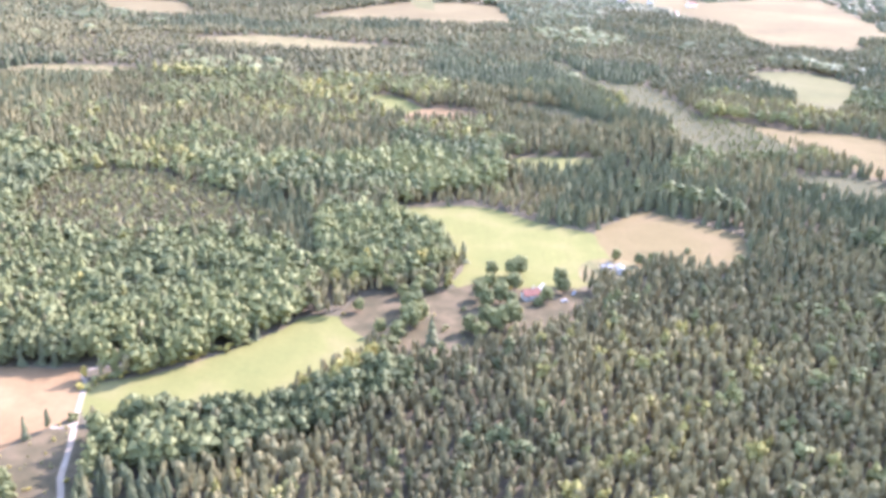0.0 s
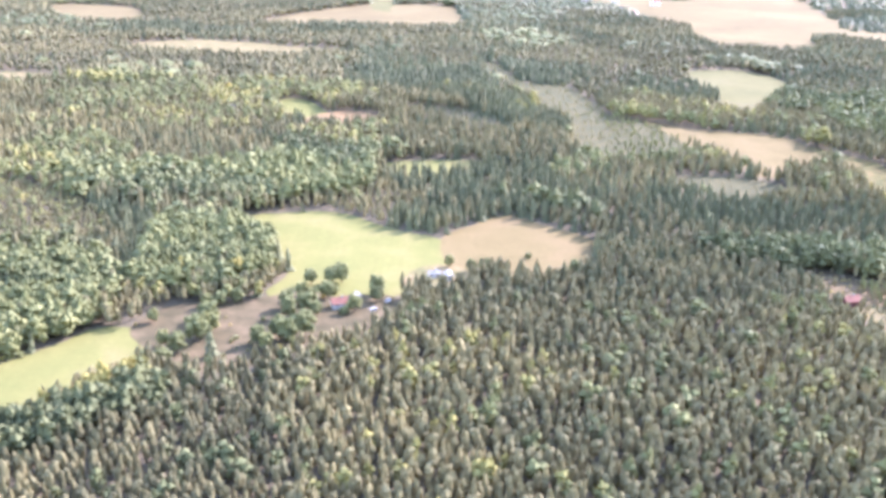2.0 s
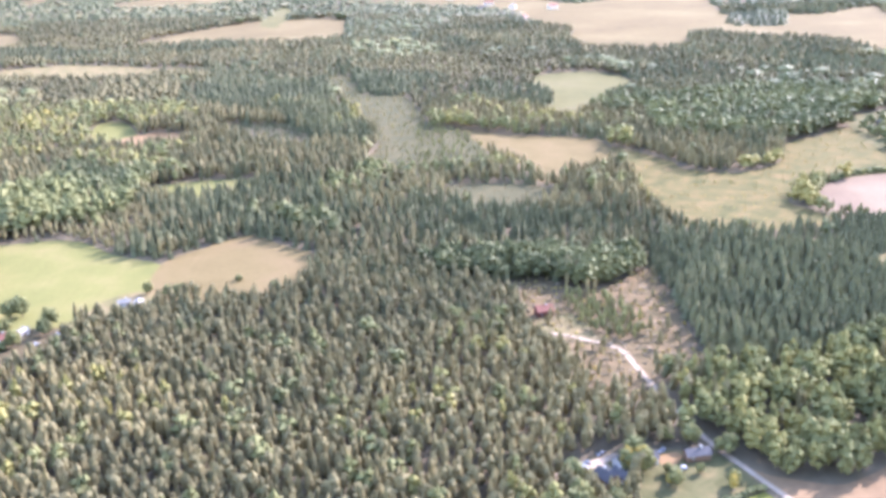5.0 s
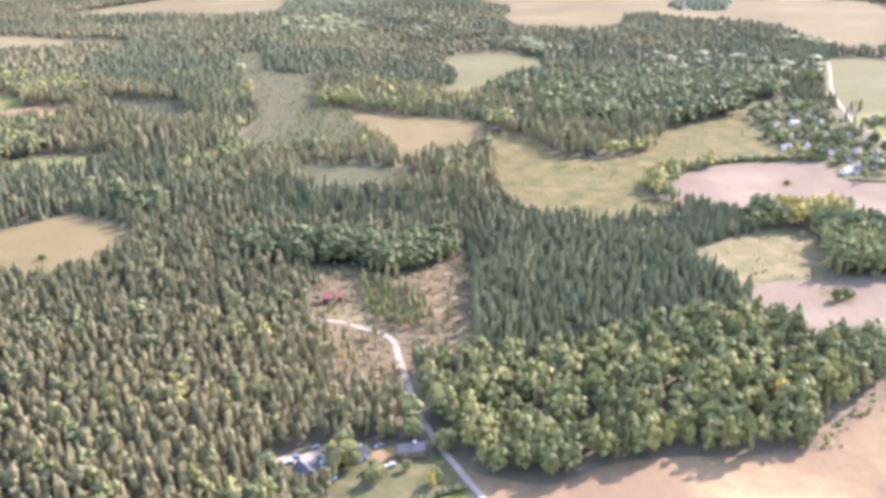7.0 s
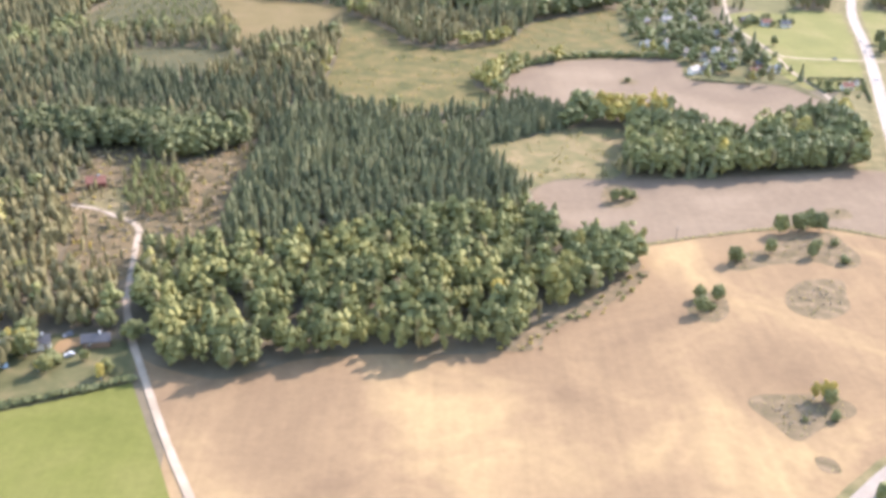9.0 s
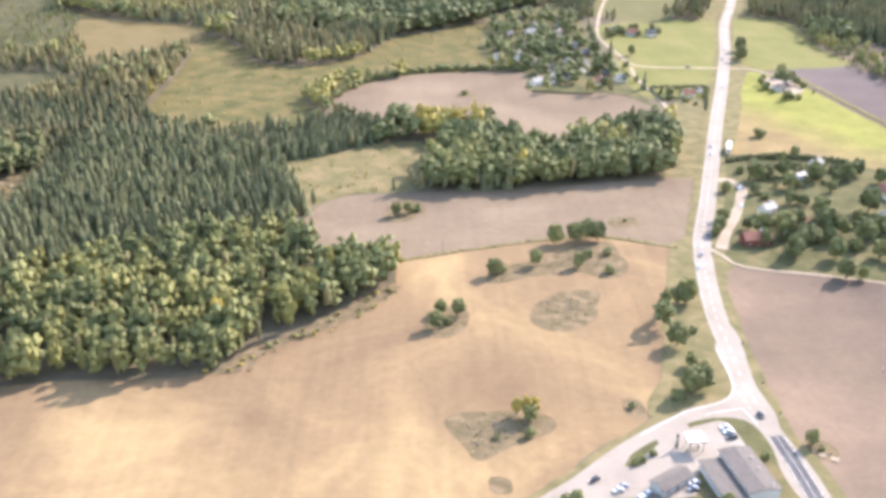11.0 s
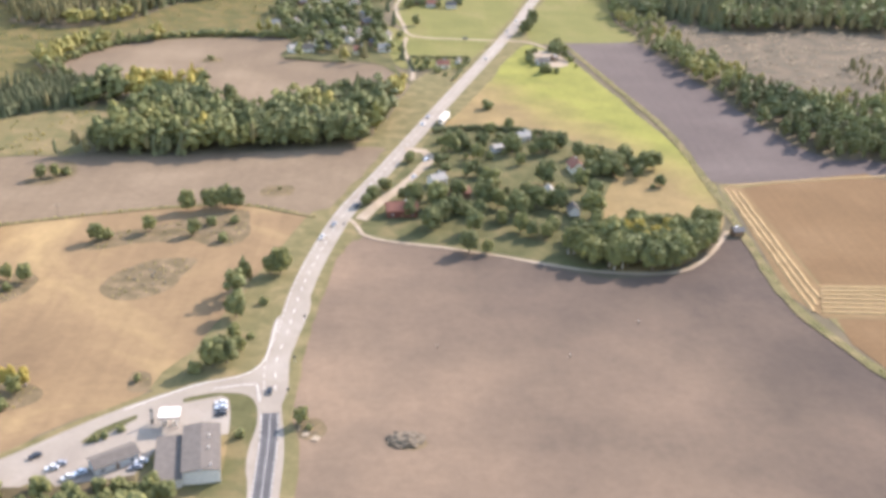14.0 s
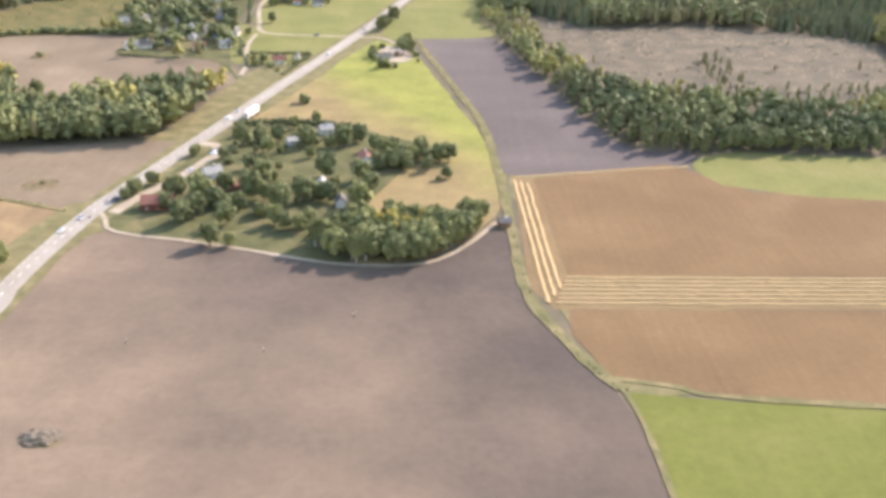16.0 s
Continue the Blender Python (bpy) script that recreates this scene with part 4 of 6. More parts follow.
edge = lambda line, off, n, seed: np.concatenate([curve_points(line, 2.2, False) + np.random.default_rng(seed + k).uniform(-off, off, (len(curve_points(line, 2.2, False)), 2)) for k in range(n)])
scrub("ditch_shrubs", "rough shrubs and tall grass along the ditch", BROAD, "bush", edge([(570, 544), (582, 479), (592, 421), (594, 366), (594, 331), (594, 292), (600, 269), (606, 254), (609, 249)], 1.0, 3, 30), 0.2, 0.6, 31, (0.3, 0.6))
scrub("bank_shrubs", "tall grass and shrubs on the field bank", BROAD, "bush", edge([(386, 325), (401, 331), (421, 338), (432, 341), (450, 344), (472, 336)], 0.5, 2, 33), 0.2, 0.7, 34, (0.4, 1.0))
scrub("edge_shrubs", "shrubs along the edge of the wood", BROAD, "bush", edge([(347, 265), (353, 268), (359, 276), (368, 283.5), (378, 293), (388, 310)], 2.6, 2, 36), 0.3, 1.7, 37, (0.3, 0.8))
scrub("edge_shrubs", "bushes beside the farm lane", BROAD, "bush", edge([(-103, 262), (-99, 268), (-90, 275), (-78, 284), (-62, 298)], 1.6, 3, 39), 0.8, 3.0, 40, (0.3, 0.9))
scrub("edge_shrubs", "shrubs round the pink field", BROAD, "bush", edge([(352, 486), (366, 517), (392, 537), (416, 542), (443, 542)], 1.5, 4, 42), 1.0, 4.0, 43, (0.1, 0.6))


def sticks(name, label, mat, xy, seed, long=1.6):
    """Cut branches and trunks lying about on felled ground."""
    r = np.random.default_rng(seed)
    co, tri = [], []
    box = np.array([(x, y, z) for x in (-0.5, 0.5) for y in (-0.5, 0.5) for z in (0, 1)], float)
    quads = np.array([(1, 5, 7), (1, 7, 3), (0, 1, 3), (0, 3, 2), (4, 6, 7), (4, 7, 5), (0, 4, 5), (0, 5, 1), (2, 3, 7), (2, 7, 6)])
    for k, (x, y) in enumerate(xy):
        a, l, w = r.normal(0.5, 0.5), long * r.uniform(0.4, 1.6), r.uniform(0.12, 0.4)
        v = box * (l, w, r.uniform(0.12, 0.4))
        co.append(np.column_stack([x + v[:, 0] * math.cos(a) - v[:, 1] * math.sin(a), y + v[:, 0] * math.sin(a) + v[:, 1] * math.cos(a), v[:, 2] + 0.1]))
        tri.append(quads + 8 * k)
    ob = mesh_object(name, np.concatenate(co), np.concatenate(tri).tolist(), mat)
    return tagged(ob, label, "branches", kind="stuff")


def plain(name, col, rough=0.7, metal=0.0, grain=0.5, spread=0.18):
    """A painted, tiled or metal surface with light wear."""
    m, nt, b = material(name, rough)
    lo, hi = tuple(c * (1 - spread) for c in col), tuple(min(1, c * (1 + spread)) for c in col)
    nt.links.new(ramp(nt, noise_node(nt, grain, 4.0, 0.7), [(0.3, lo), (0.7, hi)]), b.inputs["Base Color"])
    b.inputs["Metallic"].default_value = metal
    return m


CUT_WOOD = plain("cut_wood", (0.36, 0.27, 0.17), 0.9)
BRUSH = plain("brushwood", (0.085, 0.075, 0.045), 0.95)
sticks("cut_branches", "pale cut branches scattered over the clear-cut", CUT_WOOD, (lambda q: q[patches(q, 16, 50) > 0.5])(fill(CUT_EAST, 2.6, 50, 0.6)), 51)
sticks("brushwood", "dark heaps of brushwood on the clear-cut", BRUSH, (lambda q: q[patches(q, 22, 49) > 0.6])(fill(CUT_EAST, 4.0, 54, 0.5)), 55, 1.6)
sticks("brushwood", "dark rows of brushwood on the felled ground", BRUSH, (lambda q: q[np.sin(q[:, 1] * 1.1 + q[:, 0] * 0.35) > 0.35])(fill(CUT_WEST, 1.7, 62, 0.6)), 63, 1.8)
sticks("cut_branches", "brown cut branches on the felled ground", CUT_WOOD, fill(CUT_WEST, 3.0, 52, 0.35), 53, 1.2)

# ---- things: parts and materials ----
BARK = plain("bark", (0.13, 0.10, 0.075), 0.95)
BIRCH_BARK = plain("birch_bark", (0.26, 0.24, 0.21), 0.9, spread=0.4)
WHITE = plain("white_paint", (0.54, 0.49, 0.42), 0.8, spread=0.1)
CREAM = plain("cream_plaster", (0.6, 0.54, 0.42), 0.8, spread=0.1)
RED_WOOD = plain("red_painted_wood", (0.11, 0.038, 0.027), 0.85)
GREY_WALL = plain("grey_plaster", (0.42, 0.40, 0.37), 0.85)
BROWN_WALL = plain("brown_boards", (0.16, 0.10, 0.06), 0.85)
ROOF_GREY = plain("grey_roofing", (0.105, 0.088, 0.074), 0.95, grain=1.2)
ROOF_DARK = plain("dark_roofing", (0.07, 0.065, 0.065), 0.7, grain=1.0)
ROOF_RED = plain("red_roof_tiles", (0.205, 0.085, 0.056), 0.85, grain=0.8)
ROOF_TIN = plain("pale_sheet_roof", (0.215, 0.195, 0.168), 0.65, 0.0)
GLASS = plain("window_glass", (0.05, 0.06, 0.07), 0.08, spread=0.05)
RUBBER = plain("rubber", (0.03, 0.03, 0.03), 0.8)
STEEL = plain("steel", (0.45, 0.45, 0.45), 0.4, 0.8)
STONE = plain("field_stone", (0.17, 0.14, 0.105), 0.95)
EARTH = plain("heaped_earth", (0.105, 0.080, 0.054), 0.95, grain=0.9, spread=0.45)
LINE = plain("road_paint", (0.46, 0.43, 0.38), 0.85, spread=0.15)
POOL = plain("pool_water", (0.30, 0.40, 0.48), 0.15)
PAINTS = {"white": plain("car_white", (0.5, 0.49, 0.47), 0.35, spread=0.03), "grey": plain("car_grey", (0.25, 0.26, 0.28), 0.3, 0.4), "black": plain("car_black", (0.03, 0.03, 0.035), 0.25),
          "red": plain("car_red", (0.35, 0.03, 0.03), 0.3), "blue": plain("car_blue", (0.05, 0.10, 0.28), 0.3, 0.2), "silver": plain("car_silver", (0.55, 0.56, 0.57), 0.3, 0.4)}


def part(name, bm, mat, parent, label="", place=None):
    """Links a bmesh as one mesh object under a thing or a part."""
    me = bpy.data.meshes.new(name)
    bm.to_mesh(me)
    bm.free()
    me.materials.append(mat)
    ob = new(name, me)
    ob.parent = parent
    if place is not None:
        ob.matrix_basis = place
    if label:
        tagged(ob, label)
    return ob


def thing(name, label, category, m, group="", kind=""):
    ob = new(name)
    ob.empty_display_size = 0.5
    ob.matrix_basis = m
    return tagged(ob, label, category, group, kind)


def box_bm(w, l, h, x=0.0, y=0.0, z=0.0, bevel=0.0):
    bm = bmesh.new()
    bmesh.ops.create_cube(bm, size=1.0, matrix=Matrix.Translation((x, y, z + h / 2)) @ Matrix.Diagonal((w, l, h, 1)))
    if bevel:
        bmesh.ops.bevel(bm, geom=bm.edges[:], offset=bevel, segments=1, affect="EDGES")
    return bm


def tube_bm(r0, r1, h, sides=7, z=0.0):
    bm = bmesh.new()
    bmesh.ops.create_cone(bm, cap_ends=True, segments=sides, radius1=r0, radius2=r1, depth=h, matrix=Matrix.Translation((0, 0, z + h / 2)))
    return bm


def arrays_bm(v, f):
    bm = bmesh.new()
    vs = [bm.verts.new(q) for q in v]
    for t in f:
        bm.faces.new([vs[j] for j in t])
    return bm


# ---- single trees ----
TREES = {}


def crown_part(tree, v, f, mat, tint):
    ob = part("crown", arrays_bm(v, f), mat, tree)
    r = np.random.default_rng(len(v))
    ob.data.polygons.foreach_set("use_smooth", np.zeros(len(ob.data.polygons), bool))
    ob.data.attributes.new("tint", "FLOAT", "POINT").data.foreach_set("value", np.clip(tint + r.normal(0, 0.1, len(v)), 0, 1).astype(np.float32))
    return ob


def limbs_bm(h, spread, r):
    """A tapered trunk with a few limbs that reach into the crown."""
    bm = tube_bm(h * 0.028, h * 0.012, h * 0.75)
    for k in range(5):
        a, z = k * 1.3 + r.uniform(0, 0.5), h * r.uniform(0.22, 0.5)
        m = Matrix.Translation((0, 0, z)) @ Matrix.Rotation(a, 4, "Z") @ Matrix.Rotation(radians(r.uniform(30, 60)), 4, "Y")
        bmesh.ops.create_cone(bm, cap_ends=False, segments=5, radius1=h * 0.012, radius2=h * 0.003, depth=spread, matrix=m @ Matrix.Translation((0, 0, spread / 2)))
    return bm


LOOKS = {"green": (BROAD, 0.32, "round green broadleaf tree"), "olive": (BROAD, 0.48, "olive green broadleaf tree"), "yellow": (BROAD, 0.84, "yellowing birch"),
         "dark": (BROAD, 0.14, "dark green broadleaf tree"), "birch": (BROAD, 0.42, "tall pale green birch"), "pine": (PINE, 0.4, "slender pine"),
         "spruce": (SPRUCE, 0.4, "dark pointed spruce"), "bush": (BROAD, 0.36, "low rounded bush")}


def tree(look_, x, y, h, where, seed=0, wide=1.0):
    """One tree, h metres high. The first of each look and shape is built, the rest are copies."""
    key = (look_, seed % 3)
    mat, tint, words = LOOKS[look_]
    m = pose(x, y, 0.05, 0, 0, (seed * 77) % 360) @ Matrix.Diagonal((h * wide, h * wide, h, 1))
    name = "bush" if look_ == "bush" else {"pine": "pine_tree", "spruce": "spruce_tree", "birch": "birch_tree", "yellow": "birch_tree"}.get(look_, "broadleaf_tree")
    if key in TREES:
        ob = copy_thing(TREES[key], m)
        ob.scale = m.to_scale()
    else:
        r = np.random.default_rng(seed % 3 + 10 * len(look_))
        ob = TREES[key] = thing(name, words, "bush" if look_ == "bush" else "tree", m)
        ob.scale = m.to_scale()
        part("trunk", limbs_bm(1.0, 0.3 if look_ not in ("pine", "spruce") else 0.12, r), BIRCH_BARK if look_ in ("birch", "yellow") else BARK, ob)
        if look_ == "spruce":
            v, f = conifer(r, 9, 11, 0.22, 0.06)
        elif look_ == "pine":
            v, f = lobed(r, 7, 0.17, 0.25, 0.4, 120, 0.04, ICO_FINE, 0.45)
        elif look_ == "bush":
            v, f = lobed(r, 7, 0.55, 0.0, 0.1, 150, 0.09, ICO_FINE, 0.5)
        else:
            slim = look_ in ("birch", "yellow")
            v, f = lobed(r, 20, 0.22 if slim else 0.35, 0.08, 0.3 if slim else 0.12, 420, 0.034 if slim else 0.04, ICO, 0.6)
        crown_part(ob, v, f, mat, tint)
    return tagged(ob, f"{words} {where}", "bush" if look_ == "bush" else "tree", f"trees {where}")


for n, (look_, x, y, h) in enumerate((("olive", 466.5, 300.4, 8.0), ("green", 464.2, 299.6, 6.0), ("green", 459, 277.3, 7.2), ("green", 457.4, 256, 7.8), ("dark", 460.2, 257.5, 7.4), ("olive", 462, 262, 4.5),
                                      ("olive", 460.3, 267.6, 4.5), ("bush", 464.5, 284, 1.8), ("bush", 463.6, 268, 1.6), ("bush", 454, 254, 2.6), ("bush", 467, 231, 1.8), ("olive", 454.6, 213.4, 5.2), ("green", 457.6, 212.4, 4.6), ("olive", 448.6, 213.6, 4.0), ("bush", 445, 214.6, 2.6), ("bush", 440, 229, 1.5), ("bush", 441.7, 230, 1.3), ("bush", 444.1, 232.3, 1.4))):
    tree(look_, x, y, h, "beside the main road", n)
for n, (look_, x, y, h) in enumerate((("green", 399.2, 285.9, 5.6), ("olive", 400.6, 293.9, 4.6), ("green", 405.2, 293.2, 5.4), ("bush", 402.5, 288.5, 2.0), ("green", 415.9, 316.8, 6.0), ("bush", 418, 319, 2.8), ("olive", 428.3, 323.6, 5.4),
                                      ("green", 440.4, 322.3, 5.2), ("olive", 435.4, 338.3, 7.2), ("green", 441.6, 339.8, 7.2), ("green", 445.4, 342.1, 7.4), ("dark", 448.8, 341.4, 7.0), ("bush", 448.9, 319, 2.4), ("bush", 444, 329, 2.6), ("bush", 450, 331, 2.2),
                                      ("yellow", 418.9, 246.3, 6.2), ("yellow", 421, 247.2, 5.4), ("yellow", 416.8, 247.0, 5.2), ("olive", 419.6, 244.6, 4.6), ("bush", 419.3, 239, 2.2), ("bush", 412, 238, 1.2), ("green", 387, 360.1, 5.0), ("olive", 390.6, 362, 4.6), ("bush", 393.3, 364, 2.6), ("bush", 443, 250, 1.4),
                                      ("green", 430.4, 442.2, 7.2), ("bush", 459.6, 356.2, 1.0), ("bush", 412.9, 499, 2.2), ("olive", 478.4, 235.8, 4.4), ("bush", 480, 234, 1.2))):
    tree(look_, x, y, h, "on an island in the field", n + 1)
for n, (look_, x, y, h) in enumerate((("green", 487.6, 347.8, 5.6), ("green", 490.7, 356.7, 4.8), ("olive", 498.5, 381.4, 4.4), ("green", 485.9, 345.1, 4.2), ("bush", 527.5, 441.7, 3.6), ("dark", 577.4, 366.4, 4.6), ("bush", 575, 365, 1.4),
                                      ("green", 554.6, 493.1, 5.0), ("bush", 557, 495, 3.0), ("bush", 550.8, 510.7, 4.0), ("dark", 553.5, 562.5, 8.0), ("dark", 556, 570, 7.0), ("dark", 559, 583.2, 8.5), ("green", 563.9, 521.6, 5.0), ("green", 567.2, 518, 4.4), ("olive", 566, 536, 6.0), ("olive", 568, 527, 5.0))):
    tree(look_, x, y, h, "in the meadow beside the road", n)
for n, (x, y) in enumerate([(551.6, 503.5), (556.1, 496.4), (560.8, 495.0), (550.7, 517.9), (569.3, 514.7), (566.9, 535.1), (570.4, 503.3), (563.6, 530.5), (554.5, 527.5)]):
    tree("bush" if n % 3 else "olive", x, y, (2.6, 3.4, 2.2, 4.4)[n % 4], "round the small farm", n)
for n, (look_, x, y, h) in enumerate((("olive", -28.5, 326.6, 4.5), ("olive", -19.9, 308.4, 5.0), ("green", -15.6, 292.3, 6.0), ("olive", -17, 296, 5.0), ("green", -13.6, 303, 6.5), ("green", -10, 312, 8.5), ("olive", -7.5, 317.4, 7.5), ("spruce", -2.7, 301, 9.0), ("green", -9, 324.5, 8.0), ("olive", -12, 330, 5.5),
                                      ("green", -9.4, 342.5, 5.0), ("olive", -14, 341, 4.6), ("green", -4.4, 345.7, 5.0), ("spruce", 1.8, 351.9, 7.0), ("green", 19, 365.2, 5.5), ("green", 44.3, 357.7, 6.5), ("green", 16, 334.3, 6.5), ("green", 21, 338, 7.0), ("green", 26.7, 366, 6.5), ("green", 30, 368, 7.0),
                                      ("green", 14, 342, 6.0), ("green", 22, 347, 5.0), ("olive", 18, 352, 5.5), ("green", 27, 352, 6.0), ("olive", 38, 341, 5.5), ("green", 25, 336, 5.0), ("dark", 45, 350, 5.5), ("bush", 35, 338, 2.5), ("bush", 29, 357, 2.4), ("olive", 13.4, 307.6, 5.5), ("green", 9.7, 311.8, 6.0), ("green", 19.2, 312.7, 8.0), ("green", 24, 318, 8.5), ("green", 16, 317, 7.0), ("olive", 69.9, 388, 4.5), ("green", 78.6, 383.7, 4.5), ("green", 84, 381, 6.0), ("green", 118.8, 383, 5.5), ("olive", -7.6, 421.5, 5.0), ("bush", 101.6, 400.5, 2.0),
                                      ("yellow", -104.2, 268.8, 4.0), ("olive", -80.8, 284.9, 3.6), ("bush", -93.1, 243.4, 2.2), ("bush", -98.9, 244.6, 2.0), ("green", -104, 208, 6.5), ("green", -108, 212, 6.0), ("green", -100, 205, 5.0))):
    tree(look_, x, y, h * 1.25, "on the pasture and meadow edges", n + 2)

# the hamlet's trees: garden trees, a tall grove, a yellowing birch copse
r = np.random.default_rng(77)
LAWNS = [np.array(q, float) for q in ([(531, 378), (548, 378), (548, 366), (531, 366)], [(566, 380), (594, 376), (590, 345), (572, 337), (560, 352)], [(526, 332), (538, 336), (548, 322), (538, 314), (527, 318)],
                                      [(490, 346), (502, 346), (502, 334), (490, 334)], [(503, 372), (512, 372), (512, 360), (503, 360)])]


def grove(outline, gap, looks, low, high, where, seed, keep=0.8, wide=1.0):
    xy = fill(outline, gap, seed, keep)
    for lawn in LAWNS:
        xy = xy[~inside(xy, lawn)]
    g = np.random.default_rng(seed + 1)
    for n, (x, y) in enumerate(xy):
        tree(looks[int(g.integers(len(looks)))], round(float(x), 1), round(float(y), 1), round(float(g.uniform(low, high)), 1), where, int(g.integers(1000)), wide)


for n, (look_, x, y, h) in enumerate((
        ("green", 500, 346, 8.2), ("olive", 507, 345, 9.2), ("green", 513, 352, 7.2), ("dark", 521, 348, 9.3), ("olive", 523, 359, 8.5), ("green", 530, 340, 9.0),
        ("olive", 530, 329, 6.7), ("green", 517, 328, 7.7), ("dark", 515, 315, 7.4), ("olive", 520, 315, 4.5), ("green", 536, 346, 8.1), ("olive", 539, 329, 5.7),
        ("dark", 541, 365, 9.5), ("dark", 543, 346, 7.0), ("olive", 552, 341, 9.5), ("green", 555, 354, 7.2), ("olive", 552, 363, 7.4), ("green", 533, 393, 8.1),
        ("dark", 523, 397, 7.0), ("olive", 521, 385, 6.8), ("green", 512, 393, 8.2), ("olive", 534, 418, 4.9), ("green", 545, 394, 8.1), ("dark", 550, 399, 7.0))):
    tree(look_, x, y, h, "among the houses of the hamlet", n * 7 + 0, 1.0)
for n, (look_, x, y, h) in enumerate((
        ("olive", 558, 384, 7.9), ("green", 563, 379, 7.8), ("olive", 570, 388, 6.8), ("green", 566, 373, 4.3), ("dark", 572, 373, 5.4), ("dark", 545, 325, 6.5),
        ("green", 552, 324, 6.5), ("olive", 558, 324, 7.5), ("green", 499, 383, 4.1), ("dark", 508, 380, 4.5), ("olive", 492, 357, 4.2), ("green", 488, 350, 5.2),
        ("olive", 537, 325, 5.6), ("green", 517, 371, 5.4), ("dark", 533, 326, 5.6), ("dark", 505, 329, 7.8), ("dark", 508, 334, 7.9), ("dark", 499, 338, 6.0),
        ("green", 578, 366, 3.8), ("dark", 517, 396, 5.8), ("olive", 527, 411, 5.3), ("green", 540, 392, 5.0), ("olive", 535, 382, 4.9), ("green", 555, 391, 6.4))):
    tree(look_, x, y, h, "among the houses of the hamlet", n * 7 + 1, 1.0)
for n, (look_, x, y, h) in enumerate((
        ("dark", 561, 388, 6.3), ("olive", 525, 334, 5.0), ("dark", 519, 339, 5.9), ("olive", 525, 346, 6.8), ("dark", 512, 340, 7.2))):
    tree(look_, x, y, h, "among the houses of the hamlet", n * 7 + 2, 1.0)
grove([(497, 342), (512, 336), (530, 335), (542, 346), (545, 360), (535, 362), (527, 374), (515, 376), (500, 370)], 6.4, ["green", "olive", "dark", "bush"], 2.4, 5.2, "in the hamlet gardens", 137, 0.6)
grove([(508, 374), (520, 378), (546, 396), (550, 404), (540, 411), (512, 410), (508, 396)], 5.0, ["bush", "bush", "olive"], 1.2, 3.2, "in the hamlet gardens", 103, 0.7)
grove([(548, 335), (558, 332), (572, 322), (583, 328), (586, 338), (580, 345), (568, 334), (560, 340)], 5.0, ["olive", "birch", "green"], 4.5, 7.0, "in the birch copse", 107, 0.8)
grove([(541, 316), (546, 309), (558, 305), (568, 307), (577, 316), (586, 327), (587, 337), (580, 332), (575, 328), (556, 328), (545, 325)], 2.9, ["birch", "olive", "birch", "green"], 6.5, 10.0, "in the birch copse", 109, 0.85, 1.0)
grove([(554, 326), (558, 317), (566, 313), (573, 316), (570, 323), (563, 322)], 2.8, ["yellow", "yellow", "birch"], 8.0, 10.5, "in the birch copse", 135, 0.9, 1.0)
grove([(556, 372), (561, 383), (573, 388), (580, 381), (580, 372), (570, 369)], 3.4, ["olive", "green", "green", "dark"], 4.8, 7.4, "on the edge of the hamlet", 139, 0.8)
grove([(501, 492), (514, 484), (520, 500), (522, 510), (501, 508)], 4.0, ["bush", "olive", "bush"], 1.2, 3.2, "round the roadside garden", 113, 0.6)
grove([(494, 612), (524, 612), (526, 626), (494, 634)], 5.0, ["green", "bush", "dark"], 2.5, 5.5, "round the row of houses", 115, 0.6)
grove([(205, 252), (214, 254), (219, 249), (219, 244), (232, 246), (231, 237), (222, 233), (208, 238)], 4.2, ["olive", "green", "pine", "pine"], 6.0, 9.0, "round the forest houses", 117, 0.75)
grove([(229, 262), (233, 263), (233, 254), (231, 248), (228, 254)], 3.2, ["olive", "green", "yellow"], 6.0, 8.5, "round the forest houses", 131, 0.9)
grove([(236, 270), (260, 272), (258, 263), (252, 262), (250, 266), (238, 267)], 4.4, ["olive", "green", "yellow"], 4.5, 7.5, "round the forest houses", 119, 0.6)
grove([(236, 254), (248, 257), (257, 252), (256, 247), (240, 243)], 5.0, ["bush", "olive", "green", "yellow"], 2.0, 6.0, "on the lawn beside the lane", 133, 0.65)
grove([(416, 208), (426, 215), (434, 215.5), (441, 213), (452, 214), (458, 213), (456, 203), (450, 196), (424, 196)], 3.2, ["olive", "green", "bush", "yellow"], 2.5, 5.5, "behind the filling station", 121, 0.9)


VILLAGE = [(428, 560), (444, 540), (446, 520), (470, 512), (492, 512), (494, 545), (482, 570), (484, 620), (478, 680), (442, 664), (426, 602)]
xy = fill(VILLAGE, 5.6, 111, 0.72)
xy = xy[patches(xy, 26, 113) > 0.34]
g = np.random.default_rng(112)
garden = np.column_stack([xy, g.uniform(3.6, 9.0, len(xy)), g.uniform(1.1, 1.6, len(xy)), g.uniform(0.0, 0.45, len(xy))])
for n, (look_, x, y, h) in enumerate((("spruce", 494.7, 509, 9.0), ("spruce", 489.5, 572, 8.5), ("green", 500.5, 573, 6.0), ("dark", 458, 566, 9.5), ("dark", 463, 570, 9.0), ("dark", 452, 564, 8.5), ("spruce", 447, 556, 8.5), ("spruce", 479, 540, 8.0), ("dark", 484, 550, 8.0), ("dark", 470, 552, 8.5), ("dark", 477, 512, 5.5))):
    tree(look_, x, y, h, "between the village houses", n + 4)
wood("village_trees", "green garden trees and bushes between the village houses", BROAD, [lobed(g, 6, 0.28, 0.08, 0.1, 12, 0.06) for _ in range(5)], garden)


